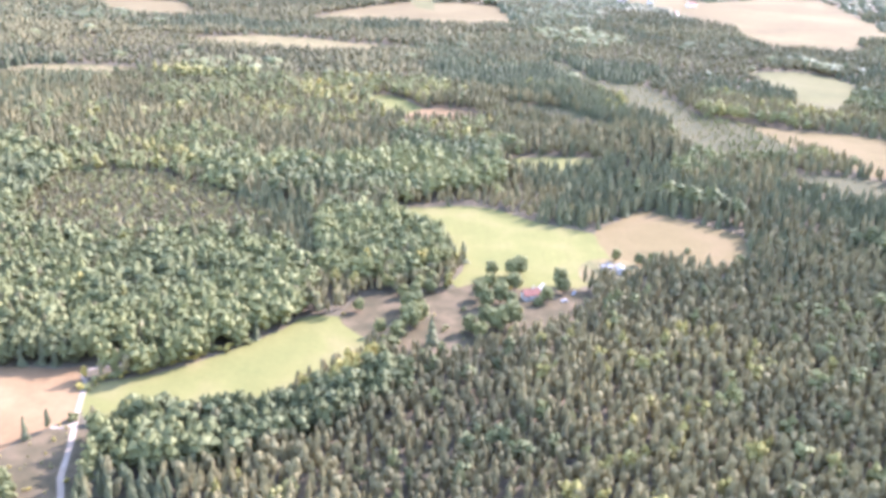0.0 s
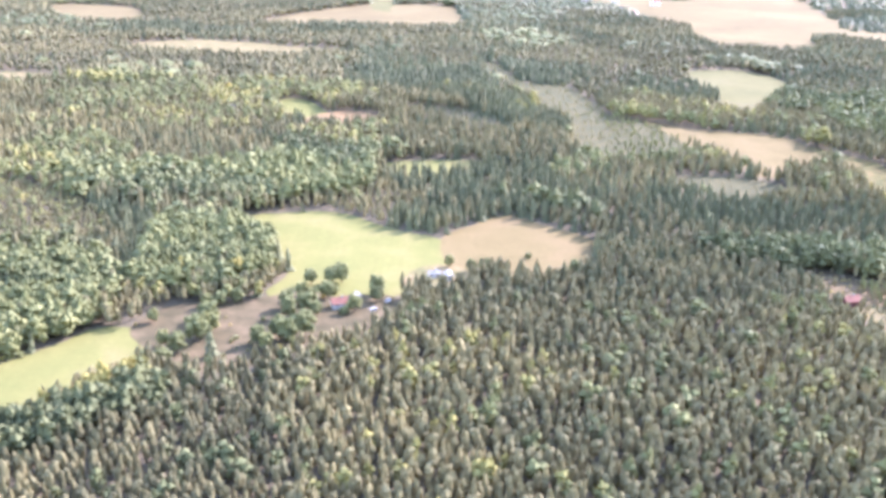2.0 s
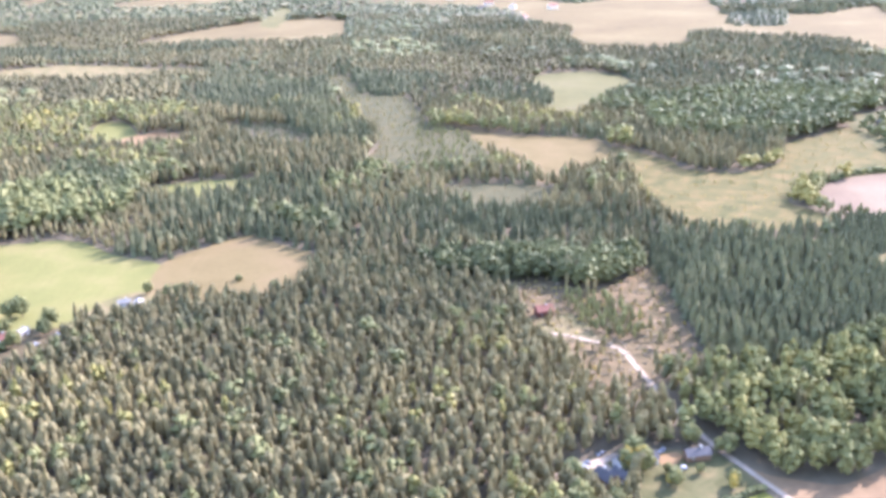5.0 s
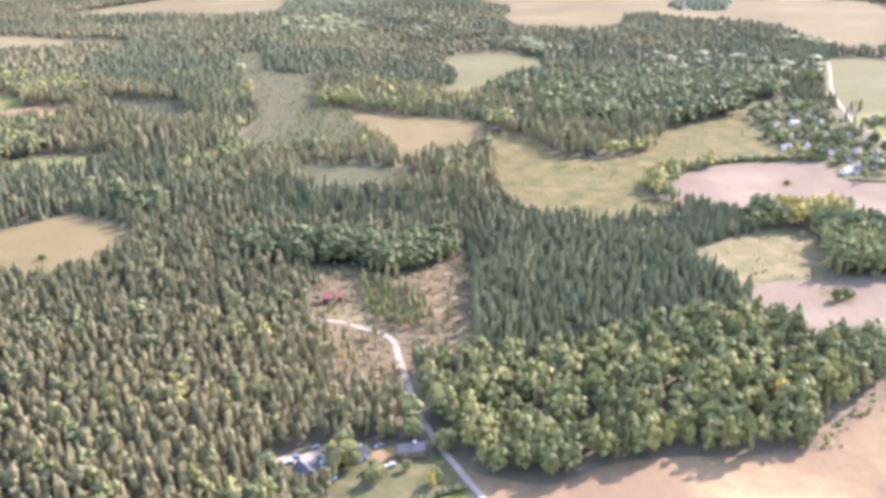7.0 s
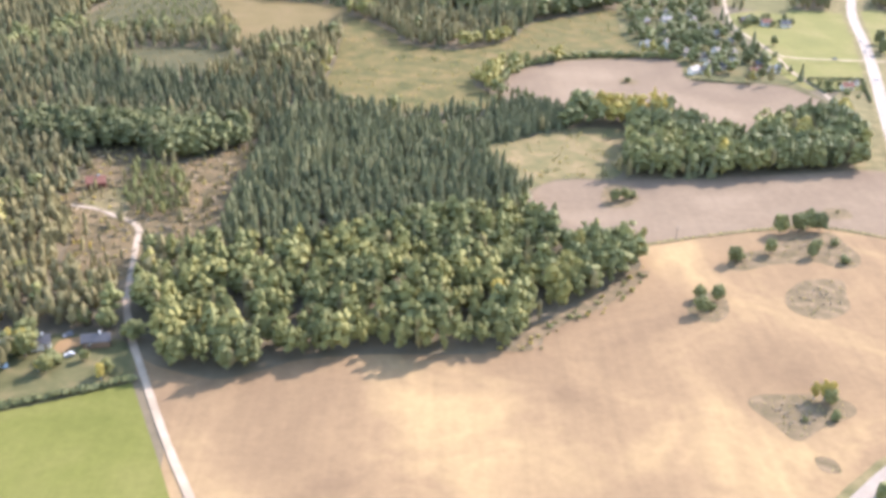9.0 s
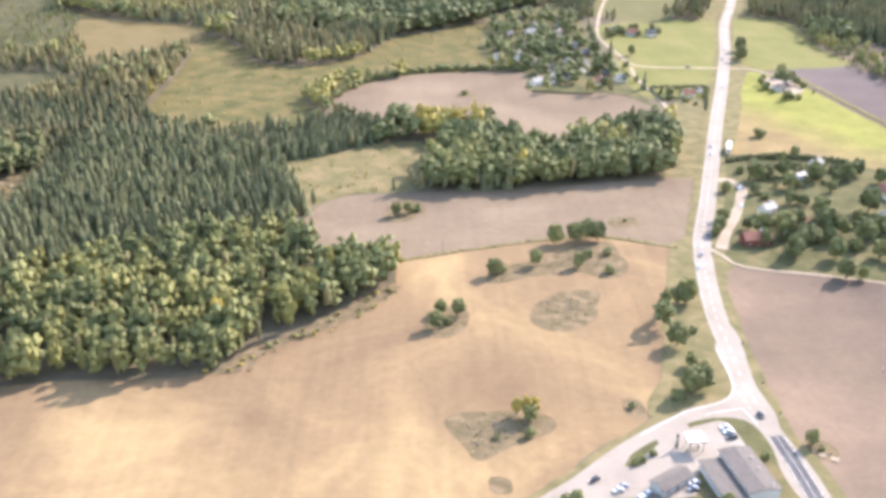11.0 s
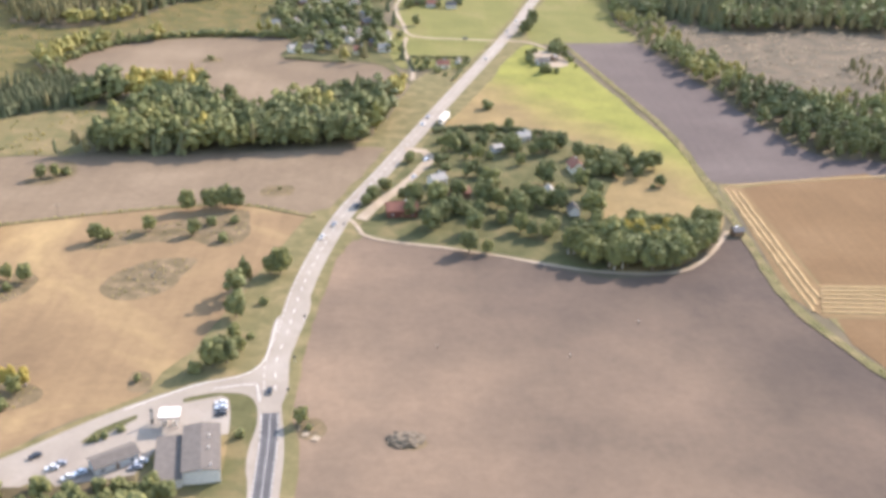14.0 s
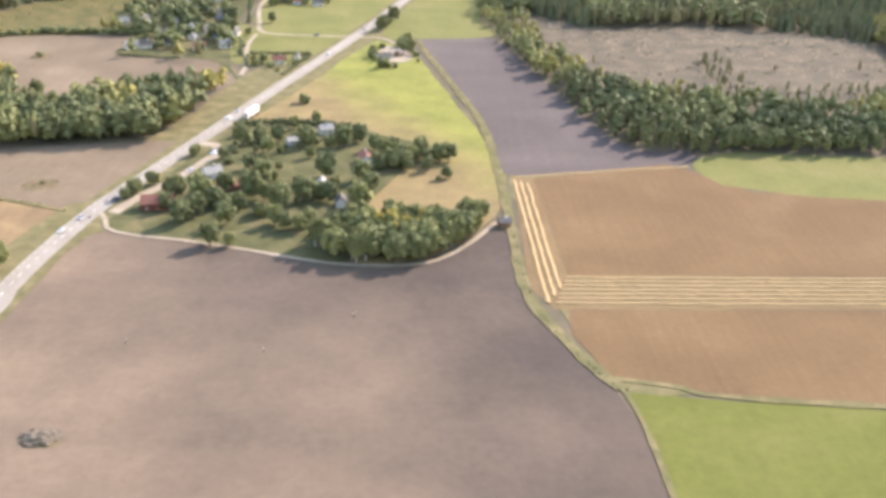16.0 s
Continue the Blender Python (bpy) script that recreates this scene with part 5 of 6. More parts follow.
def hedge(line, h, w, label, seed):
    """A clipped hedge of many small leafy clumps."""
    p = curve_points(line, 0.7, False)
    g = np.random.default_rng(seed)
    parts = [(OCTA[0] * g.uniform(0.5, 1.2, (6, 3)) * (w * 0.6, w * 0.6, h * 0.4) + (*(q + g.uniform(-w, w, 2) * 0.3), h * g.uniform(0.25, 0.75)), OCTA[1]) for q in p for _ in range(3)]
    ob = crown_part(None, *joined(parts), BROAD, 0.1)
    ob.name = "hedge"
    return tagged(ob, label, "hedge")


hedge([(507, 412), (522, 416), (538, 414.5), (550, 411)], 2.4, 1.6, "dark clipped hedge along the meadow", 201)
hedge([(227, 231), (247, 240), (260, 246.5)], 1.9, 1.6, "dark hedge between lawn and green field", 203)
hedge([(500, 490), (498.5, 510), (511, 511.5), (523.5, 512), (520, 495), (516, 478)], 1.6, 1.1, "dark hedge round a roadside garden", 205)
hedge([(444, 505), (458, 502), (470, 501)], 1.2, 1.0, "low hedge between gardens and field", 207)


# ---- houses ----
def house(name, label, x, y, turn, w, l, h, rise, wall, roof, chimney=True, rows=1, group="houses"):
    """A gabled house: l along its ridge, w across, h to the eaves, rise from eaves to ridge."""
    ob = thing(name, label, "house" if "house" in name or "cottage" in name else "building", pose(x, y, 0.06, 0, 0, turn), group)
    bm = bmesh.new()
    a, b = l / 2, w / 2
    v = [bm.verts.new(q) for q in ((-a, -b, 0), (a, -b, 0), (a, b, 0), (-a, b, 0), (-a, -b, h), (a, -b, h), (a, b, h), (-a, b, h), (-a, 0, h + rise), (a, 0, h + rise))]
    for q in ((0, 1, 5, 4), (2, 3, 7, 6), (1, 2, 6, 9, 5), (3, 0, 4, 8, 7), (3, 2, 1, 0), (4, 5, 9, 8), (6, 7, 8, 9)):
        bm.faces.new([v[j] for j in q])
    part("wall", bm, wall, ob)
    e, t, o = 0.35, 0.12, 0.3
    slope = rise / b
    for s in (-1, 1):
        bm = bmesh.new()
        lower, upper = (s * (b + e), h - e * slope + 0.05), (0, h + rise + 0.05)
        pts = [(px, q[0], q[1] + up) for px in (-a - o, a + o) for q in (lower, upper) for up in (0, t)]
        vv = [bm.verts.new(q) for q in pts]
        for q in ((0, 1, 3, 2), (4, 6, 7, 5), (0, 4, 5, 1), (2, 3, 7, 6), (1, 5, 7, 3), (0, 2, 6, 4)):
            bm.faces.new([vv[j] for j in q])
        bmesh.ops.recalc_face_normals(bm, faces=bm.faces[:])
        slab = part("roof_slope", bm, roof, ob)
        if s > 0 and chimney:
            part("chimney", box_bm(0.45, 0.45, 0.9, a * 0.3, 0, h + rise - 0.2), GREY_WALL, slab, "plastered chimney")
    count = max(1, int(l / 2.2))
    for s in (-1, 1):
        for k in range(count):
            px = (k + 0.5) / count * l - a
            if s < 0 and k == count // 2:
                part("door", box_bm(0.6, 0.06, 1.3, px, s * (b + 0.02), 0.02), BROWN_WALL, ob)
                continue
            for level in range(rows):
                win = part("window", box_bm(0.75, 0.06, 0.75, px, s * (b + 0.02), 0.65 + level * 1.6), WHITE, ob)
                part("pane", box_bm(0.6, 0.04, 0.6, px, s * (b + 0.05), 0.72 + level * 1.6), GLASS, win)
    return ob


house("red_house", "dark red wooden house with a red tiled roof", 496.5, 339.2, 8, 4.6, 8.6, 2.4, 1.7, RED_WOOD, ROOF_RED)
house("white_house", "white house with a pale sheet roof among trees", 507.2, 363.5, 35, 3.6, 5.0, 2.2, 1.4, WHITE, ROOF_TIN)
house("garden_shed", "pale grey garden shed with a sheet roof", 528.4, 395, 30, 2.8, 4.6, 1.8, 0.8, GREY_WALL, ROOF_TIN, False)
house("white_house", "small white garden house", 538, 407, 25, 3.4, 4.4, 2.0, 1.2, WHITE, ROOF_TIN)
house("cottage", "cottage with an orange red tiled roof", 552.5, 378, 100, 4.2, 6.0, 2.2, 1.8, CREAM, ROOF_RED)
house("cottage", "small white cottage with a plain grey roof", 546.8, 343, 95, 3.0, 3.8, 1.8, 1.5, WHITE, ROOF_GREY, False)
house("white_house", "tall narrow white house among trees", 540.8, 352, 92, 2.2, 5.0, 3.6, 1.0, WHITE, ROOF_TIN, False)
house("field_shed", "small dark shed beside the gravel lane", 592, 330.6, 10, 2.4, 3.0, 1.7, 0.7, BROWN_WALL, ROOF_DARK, False)
house("barn", "long low building behind the lay-by", 513.6, 353, 20, 3.8, 6.0, 2.2, 1.2, BROWN_WALL, ROOF_RED, False)
for n, (label, x, y, turn, w, l, h, rise, wall, roof) in enumerate((
        ("white village house with a steep grey roof", 442, 562, 70, 4.6, 6.5, 3.2, 2.4, WHITE, ROOF_GREY), ("village house with an orange tiled roof", 452, 583, 20, 5.0, 6.5, 2.8, 2.2, CREAM, ROOF_RED),
        ("white village house beside the pink field", 446.7, 516, 35, 4.6, 7.5, 2.6, 1.8, WHITE, ROOF_TIN), ("white village house with a pale roof", 452.5, 517.5, 10, 4.4, 6.5, 2.6, 1.8, WHITE, ROOF_GREY),
        ("grey village house with a dark roof", 461, 524, 15, 5.0, 7.0, 2.6, 1.8, GREY_WALL, ROOF_DARK), ("village house with a dull red roof", 475.5, 517, 12, 4.8, 7.5, 2.6, 1.8, CREAM, ROOF_RED),
        ("village house with a pale sheet roof", 466, 556, 60, 4.6, 6.5, 2.6, 1.6, WHITE, ROOF_TIN), ("grey village house among trees", 465, 600, 30, 5.0, 7.0, 2.8, 1.8, GREY_WALL, ROOF_GREY),
        ("white village house among trees", 453, 618, 20, 4.6, 8.0, 2.6, 1.6, WHITE, ROOF_TIN), ("village house with a grey roof", 487, 545, 80, 4.8, 7.0, 2.6, 1.8, CREAM, ROOF_GREY),
        ("roadside house with a red tiled roof", 512, 497.5, 10, 4.6, 7.0, 2.4, 1.7, CREAM, ROOF_RED), ("small outbuilding behind a hedge", 519, 505, 80, 3.0, 3.6, 1.8, 0.9, WHITE, ROOF_GREY),
        ("row house with a dark roof", 499, 622, 10, 5.0, 9.0, 2.6, 1.8, BROWN_WALL, ROOF_DARK), ("row house with a brown roof", 509, 618, 8, 5.0, 8.0, 2.6, 1.8, GREY_WALL, ROOF_RED),
        ("white row house with a dark roof", 519, 616, 5, 5.0, 7.0, 2.6, 1.8, WHITE, ROOF_DARK), ("white house on the far side of the village", 432, 563, 15, 4.2, 6.0, 2.4, 1.5, WHITE, ROOF_TIN),
        ("small farm building with a grey roof", 556, 508, 20, 4.4, 7.5, 2.2, 1.4, GREY_WALL, ROOF_GREY), ("small farm shed beside the drive", 562, 515, 65, 3.4, 5.0, 2.0, 1.1, BROWN_WALL, ROOF_GREY))):
    house("village_house", label, x, y, turn, w * 0.72, l * 0.72, h * 0.8, rise * 0.8, wall, roof, group="houses of the village")
g = np.random.default_rng(71)
for n, (x, y) in enumerate(((456, 540), (470, 536), (481, 531), (449, 548), (473, 548), (456, 562), (476, 571), (446, 592), (460, 590), (474, 588), (440, 612), (468, 618), (456, 634), (472, 640), (450, 652), (466, 664), (457, 529), (486, 522))):
    wall, roof, words = ((CREAM, ROOF_GREY, "small cream village house with a grey roof"), (WHITE, ROOF_TIN, "small white village house with a pale roof"), (BROWN_WALL, ROOF_DARK, "small brown village house with a dark roof"), (WHITE, ROOF_GREY, "small white village house with a grey roof"))[n % 4]
    house("village_house", words, x, y, round(float(g.uniform(0, 90))), 3.2, round(float(g.uniform(4.0, 5.4)), 1), 2.0, 1.4, wall, roof, group="houses of the village")
for label, x, y, turn, w, l, h, rise, wall, roof in (
        ("cottage with a red roof beside the pasture", 32.5, 344.2, 20, 4.0, 6.0, 2.2, 1.5, WHITE, ROOF_RED), ("small white outbuilding beside the cottage", 37, 351, 60, 2.6, 3.6, 1.7, 0.8, WHITE, ROOF_TIN),
        ("low white shed with a pale roof", 64.5, 376.5, 15, 2.4, 4.4, 1.7, 0.7, WHITE, ROOF_TIN), ("low grey shed at the meadow", 70, 375, 100, 3.0, 5.0, 1.7, 0.7, GREY_WALL, ROOF_TIN),
        ("pale hut among trees", 110, 374.5, 30, 2.6, 4.0, 1.7, 0.8, WHITE, ROOF_TIN), ("pale hut at the wood's edge", 132, 367, 60, 2.8, 4.4, 1.7, 0.8, CREAM, ROOF_TIN),
        ("red wooden house with a red roof in the clearing", 216.5, 359.5, 15, 4.0, 5.8, 2.2, 1.5, RED_WOOD, ROOF_RED), ("pale roofed hut deep in the wood", 167.6, 330, 20, 4.0, 5.5, 2.0, 1.0, WHITE, ROOF_TIN),
        ("brown house with a grey and orange roof at the wood's edge", 222.4, 250.6, 125, 3.6, 5.6, 2.2, 1.5, BROWN_WALL, ROOF_DARK), ("white garage with a pale roof at the wood's edge", 226.4, 252.2, 125, 2.8, 4.4, 1.8, 1.0, WHITE, ROOF_DARK),
        ("low house with a grey roof beside the yard", 228.4, 259.2, 35, 3.4, 5.6, 2.0, 1.3, GREY_WALL, ROOF_DARK), ("white trimmed cottage with a dark roof", 234.2, 259.6, 20, 3.0, 4.6, 2.0, 1.3, WHITE, ROOF_DARK), ("dark barn beside the lane", 247.2, 261.4, 12, 3.2, 6.4, 2.0, 1.2, BROWN_WALL, ROOF_DARK),
        ("far white farmhouse among the woods", -75.4, 670, 20, 5.0, 8.0, 3.0, 1.8, WHITE, ROOF_TIN), ("far outbuilding among the woods", -64.5, 684, 40, 4.0, 6.0, 2.4, 1.4, WHITE, ROOF_GREY)):
    house("cottage", label, x, y, turn, w, l, h, rise, wall, roof, group="cottages in the woods")
for n, (x, y, turn) in enumerate(((238, 1462, 10), (244, 1293, 40), (266, 1306, 15), (273, 1272, 70), (226, 1389, 20), (185, 1568, 5), (319, 1394, 30), (268, 1412, 80))):
    house("far_house", "far pale house among the fields", x, y, turn, 8.0, 12.0, 4.0, 3.0, WHITE if n % 2 else CREAM, ROOF_GREY if n % 3 else ROOF_RED, False, group="houses of the far village")
part("swimming_pool", box_bm(1.2, 1.8, 0.4, bevel=0.08), POOL, None, place=pose(229.2, 250.6, 0.3, 0, 0, 30))
tagged(bpy.data.objects["swimming_pool"], "blue garden pool beside the dark roofed house", "pool")

# ---- the filling station at the junction ----
field("junction", "pale asphalt where the side road meets the main road", ASPHALT_OLD, 0, [(468.6, 278), (468.1, 262.2), (467.2, 256.6), (463.9, 252.7), (455.6, 249.3), (450.5, 245.6), (442.4, 239.5), (432.7, 229.8), (424, 219), (429, 214), (436.1, 220.4), (441, 227), (447, 236), (453.7, 243), (460, 244.6), (466, 244), (468.6, 240), (469.5, 234.8), (469.2, 227.7), (469.6, 221.2), (471, 213.5), (473, 180), (477, 180), (476.4, 213.7), (474.8, 224.5), (473.7, 237.6), (472.6, 254.6), (473.4, 263.5), (475, 278.4)], 0.0, category="road", step=2.0)
field("forecourt", "pale asphalt forecourt of the filling station", ASPHALT_OLD, 0, [(453, 245), (463.2, 244.6), (465, 232), (457, 229), (452, 226), (450, 219), (442.6, 217), (437, 215.5), (430, 222), (439, 232), (449, 242)], 0.0, category="pavement", step=40)
field("sand_patch", "pale heap of spread sand beside the road", GRAVEL, 0, [(478.6, 231.6), (479.2, 233), (480.4, 232.8), (480.2, 231.4)], 0.1, category="sand", step=1.0)
field("sand_patch", "pale heap of spread sand beside the road", GRAVEL, 0, [(480.6, 230.4), (481.2, 231.8), (482.6, 231.4), (482.2, 230)], 0.1, category="sand", step=1.0)
field("lawn", "dry lawn between forecourt and main road", GARDEN, 0, [(453.7, 243.4), (457.7, 245.2), (462.5, 246), (466.6, 245.1), (468.9, 241.3), (469.7, 234.8), (469.3, 227.7), (469.7, 221.2), (471.1, 213.5), (473, 190), (455, 190), (462, 213), (465.4, 219.5), (464.6, 233.3), (462.6, 244), (458, 243.6), (454.1, 242)], 0.15, category="lawn", step=1.5)
field("lawn", "grass island beside the forecourt", GARDEN, 0, [(437.6, 228.4), (439.6, 232.4), (445.9, 237.7), (446.3, 236.4), (442, 231.6), (439.3, 228)], 0.1, category="lawn", step=3)
field("lawn", "dry grass behind the station", PASTURE, 0, [(436.5, 215.2), (442.6, 217), (450, 219), (453, 211), (466, 212), (462, 190), (400, 180), (420, 206), (428, 215)], 0.2, category="lawn", step=5)
canopy = thing("station_canopy", "white flat canopy of the filling station on steel posts", "canopy", pose(453.2, 234.4, 0.2, 0, 0, 6))
roof = part("canopy_roof", box_bm(4.0, 3.5, 0.3, 0, 0, 2.75, 0.04), WHITE, canopy)
part("fascia", box_bm(4.08, 3.58, 0.14, 0, 0, 2.62), RED_WOOD, canopy, "red strip under the roof edge")
for px, py in ((-1.5, -1.2), (1.5, -1.2), (-1.5, 1.2), (1.5, 1.2)):
    part("post", box_bm(0.16, 0.16, 2.65, px, py), STEEL, canopy)
for k, (px, py) in enumerate(((-0.9, 0), (0.9, 0))):
    pump = thing("fuel_pump", "white fuel pump under the canopy", "pump", pose(453.2 + px, 234.4 + py, 0.2, 0, 0, 6), "fuel pumps")
    part("pump_body", box_bm(0.5, 0.35, 1.1, bevel=0.03), WHITE, pump)
    part("pump_face", box_bm(0.36, 0.03, 0.4, 0, -0.19, 0.55), GLASS, pump)
sign = thing("price_sign", "slim dark price pillar beside the canopy", "sign", pose(449.6, 234.8, 0.2, 0, 0, 6))
part("pillar", box_bm(0.6, 0.2, 3.4, bevel=0.03), ROOF_DARK, sign)
for k in range(4):
    part("price_bar", box_bm(0.46, 0.02, 0.22, 0, -0.12, 1.2 + 0.45 * k), WHITE, sign)
shop = thing("station_shop", "low grey shop hall with two flat roofed wings", "building", pose(458.6, 221.4, 0.2, 0, 0, 10))
part("wall", box_bm(6.6, 13.6, 2.9, 3.1, 1.6), GREY_WALL, shop)
for s in (-1, 1):
    part("roof_slope", box_bm(3.55, 14.4, 0.16, 0, 0, 0), ROOF_GREY, shop, place=pose(3.1 + s * 1.72, 1.6, 3.15, 0, -s * -8, 0))
part("side_wing", box_bm(4.6, 13.0, 2.0, -2.6, 0.6), GREY_WALL, shop)
part("side_roof", box_bm(5.0, 13.4, 0.18, -2.7, 0.6, 2.0, 0.03), ROOF_GREY, shop)
part("shopfront", box_bm(4.6, 0.08, 1.8, 2.6, 8.45, 0.2), GLASS, shop, "dark glass shopfront")
for px, py in ((4.6, 4.2), (4.4, 0.6), (4.8, -4.5)):
    vent = part("roof_vent", tube_bm(0.13, 0.13, 0.8, 8), STEEL, shop, place=pose(px, py, 3.0))
    part("vent_cap", tube_bm(0.22, 0.04, 0.18, 8, 0.8), WHITE, vent)
for k in range(5):
    win = part("window", box_bm(0.06, 1.5, 0.8, 6.42, -4.0 + 2.4 * k, 1.1), WHITE, shop)
    part("pane", box_bm(0.04, 1.35, 0.66, 6.46, -4.0 + 2.4 * k, 1.17), GLASS, win)
house("workshop", "long grey workshop behind the forecourt", 445.6, 222.2, 37, 3.6, 8.2, 1.9, 0.8, GREY_WALL, ROOF_GREY, False)


# ---- vehicles ----
CARS = {}


def car(x, y, turn, paint, where, estate=False):
    key = (paint, estate)
    m = pose(x, y, 0.22, 0, 0, turn) @ Matrix.Diagonal((0.85, 0.85, 0.85, 1))
    label = f"{paint} {'estate car' if estate else 'small car'} {where}"
    if key in CARS:
        ob = copy_thing(CARS[key], m)
        ob.scale = m.to_scale()
        return tagged(ob, label, "car", f"cars {where}")
    ob = CARS[key] = thing("car", label, "car", m, f"cars {where}")
    ob.scale = m.to_scale()
    prof = [(-1.42, 0.22), (-1.45, 0.52), (-0.95, 0.64), (1.2, 0.66), (1.42, 0.6), (1.44, 0.22)]
    bm = bmesh.new()
    rows = [[bm.verts.new((px, s * 0.6, pz)) for px, pz in prof] for s in (-1, 1)]
    bm.faces.new(rows[0][::-1]), bm.faces.new(rows[1])
    for k in range(6):
        bm.faces.new((rows[0][k], rows[0][(k + 1) % 6], rows[1][(k + 1) % 6], rows[1][k]))
    bmesh.ops.recalc_face_normals(bm, faces=bm.faces[:])
    bmesh.ops.bevel(bm, geom=bm.edges[:], offset=0.05, segments=1, affect="EDGES")
    part("body", bm, PAINTS[paint], ob)
    back = 1.25 if estate else 0.95
    cab = [(-0.62, 0.64), (-0.25, 1.0), (back - 0.2, 1.0), (back, 0.64)]
    bm = bmesh.new()
    rows = [[bm.verts.new((px, s * (0.56 if pz < 0.8 else 0.46), pz)) for px, pz in cab] for s in (-1, 1)]
    bm.faces.new(rows[0][::-1]), bm.faces.new(rows[1])
    for k in range(4):
        bm.faces.new((rows[0][k], rows[0][(k + 1) % 4], rows[1][(k + 1) % 4], rows[1][k]))
    bmesh.ops.recalc_face_normals(bm, faces=bm.faces[:])
    part("cabin_glass", bm, GLASS, ob, "dark tinted glass cabin")
    part("roof", box_bm(back + 0.05, 0.92, 0.05, (back - 0.45) / 2, 0, 0.99, 0.015), PAINTS[paint], ob)
    for px in (-0.9, 0.9):
        for s in (-1, 1):
            wheel = part("wheel", tube_bm(0.24, 0.24, 0.16, 12, -0.08), RUBBER, ob, place=pose(px, s * 0.56, 0.24, 90))
            part("rim", tube_bm(0.14, 0.14, 0.18, 8, -0.09), STEEL, wheel)
    for s in (-1, 1):
        part("headlight", box_bm(0.06, 0.2, 0.12, -1.43, s * 0.42, 0.42), WHITE, ob)
        part("tail_light", box_bm(0.05, 0.16, 0.12, 1.43, s * 0.45, 0.46), RED_WOOD, ob)
    return ob


for x, y, turn, paint in ((461.7, 241.8, 10, "white"), (462, 240.2, 8, "silver"), (462.2, 238.2, 12, "black"), (435, 220.2, 20, "white"), (436, 221.4, 22, "grey"),
                          (438.6, 217.6, 30, "white"), (440.4, 219.0, 30, "silver"), (449.8, 220.8, 15, "grey"), (450.4, 222.6, 15, "white")):
    car(x, y, turn, paint, "parked at the filling station")
for x, y, turn, paint in ((470.8, 246.5, 92, "black"), (475.2, 322, 70, "white"), (477.8, 330.5, 66, "grey"), (483.4, 344, 62, "black"), (503, 420, 72, "silver"), (505, 428.4, 72, "grey"), (531.5, 513, 75, "white"), (430.8, 223.6, 42, "black"), (545, 565, 74, "grey"), (524, 548.4, 178, "black"), (551.5, 588, 75, "white")):
    car(x, y, turn, paint, "on the road")
for x, y, turn, paint in ((217.5, 257.4, 5, "white"), (218.5, 259.5, 10, "grey"), (222.9, 264, 30, "grey"), (44.6, 342, 20, "white"), (49, 350, 60, "white"), (242.4, 256, 20, "white"), (239, 265, 40, "grey"), (500, 368, 60, "white"), (592.8, 334, 70, "white"), (504, 384, 70, "silver"), (-103, 281, 15, "white"), (-99, 283, 5, "silver")):
    car(x, y, turn, paint, "parked beside houses", True)
lorry = thing("lorry", "white articulated lorry parked beside the road", "lorry", pose(510.6, 423.5, 0.2, 0, 0, 72))
part("trailer", box_bm(7.2, 1.8, 2.0, 1.2, 0, 0.75, 0.05), WHITE, lorry)
cab = part("cab", box_bm(1.6, 1.7, 1.9, -3.4, 0, 0.5, 0.12), WHITE, lorry)
part("windscreen", box_bm(0.06, 1.4, 0.7, -4.2, 0, 1.45), GLASS, cab)
part("chassis", box_bm(8.4, 0.9, 0.25, 0.4, 0, 0.48), RUBBER, lorry)
for px in (-3.5, -1.4, 3.0, 3.9):
    for s in (-1, 1):
        part("wheel", tube_bm(0.36, 0.36, 0.26, 12, -0.13), RUBBER, lorry, place=pose(px, s * 0.75, 0.36, 90))

# ---- stones, earth heaps, straw rows, posts and road markings ----
for k, outline in enumerate(ISLANDS):
    scrub("island_grass", "tufts of dry grass on the field island", BROAD, "bush", fill(outline, 1.5, k, 0.4), 0.15, 0.5, k + 1, (0.5, 0.8))
STONE_MESHES = []
for k in range(4):
    g = np.random.default_rng(300 + k)
    bm = bmesh.new()
    bmesh.ops.create_icosphere(bm, subdivisions=1, radius=0.5)
    for q in bm.verts:
        q.co = Vector(q.co) * g.uniform(0.7, 1.2)
        q.co.z *= 0.7
    me = bpy.data.meshes.new("stone")
    bm.to_mesh(me)
    bm.free()
    me.materials.append(STONE)
    STONE_MESHES.append(me)


def stones(name, label, x, y, rx, ry, count, seed, low=0.25, high=0.9, heap=0.0):
    """A heap or scatter of field stones, each a part of its own, on a low mound of earth."""
    ob = thing(name, label, "stones", pose(x, y, 0.2))
    g = np.random.default_rng(seed)
    if heap:
        bm = bmesh.new()
        bmesh.ops.create_icosphere(bm, subdivisions=3, radius=1.0)
        for q in bm.verts:
            k = 1 + 0.35 * noise.noise(Vector(q.co) * 2.2)
            q.co = (q.co.x * rx * k, q.co.y * ry * k, max(q.co.z, -0.1) * heap * (0.7 + 0.8 * noise.noise(Vector(q.co) * 3)))
        part("earth_mound", bm, EARTH, ob)
    for k in range(count):
        a, d = g.uniform(0, 6.28), math.sqrt(g.uniform(0, 1))
        px, py, s = d * rx * math.cos(a), d * ry * math.sin(a), g.uniform(low, high)
        st = new("stone", STONE_MESHES[k % 4])
        st.parent = ob
        st.matrix_basis = pose(px, py, heap * max(0.0, 0.75 - d * d * 0.8) + s * 0.15, g.uniform(0, 40), g.uniform(0, 40), g.uniform(0, 360)) @ Matrix.Diagonal((s, s, s, 1))


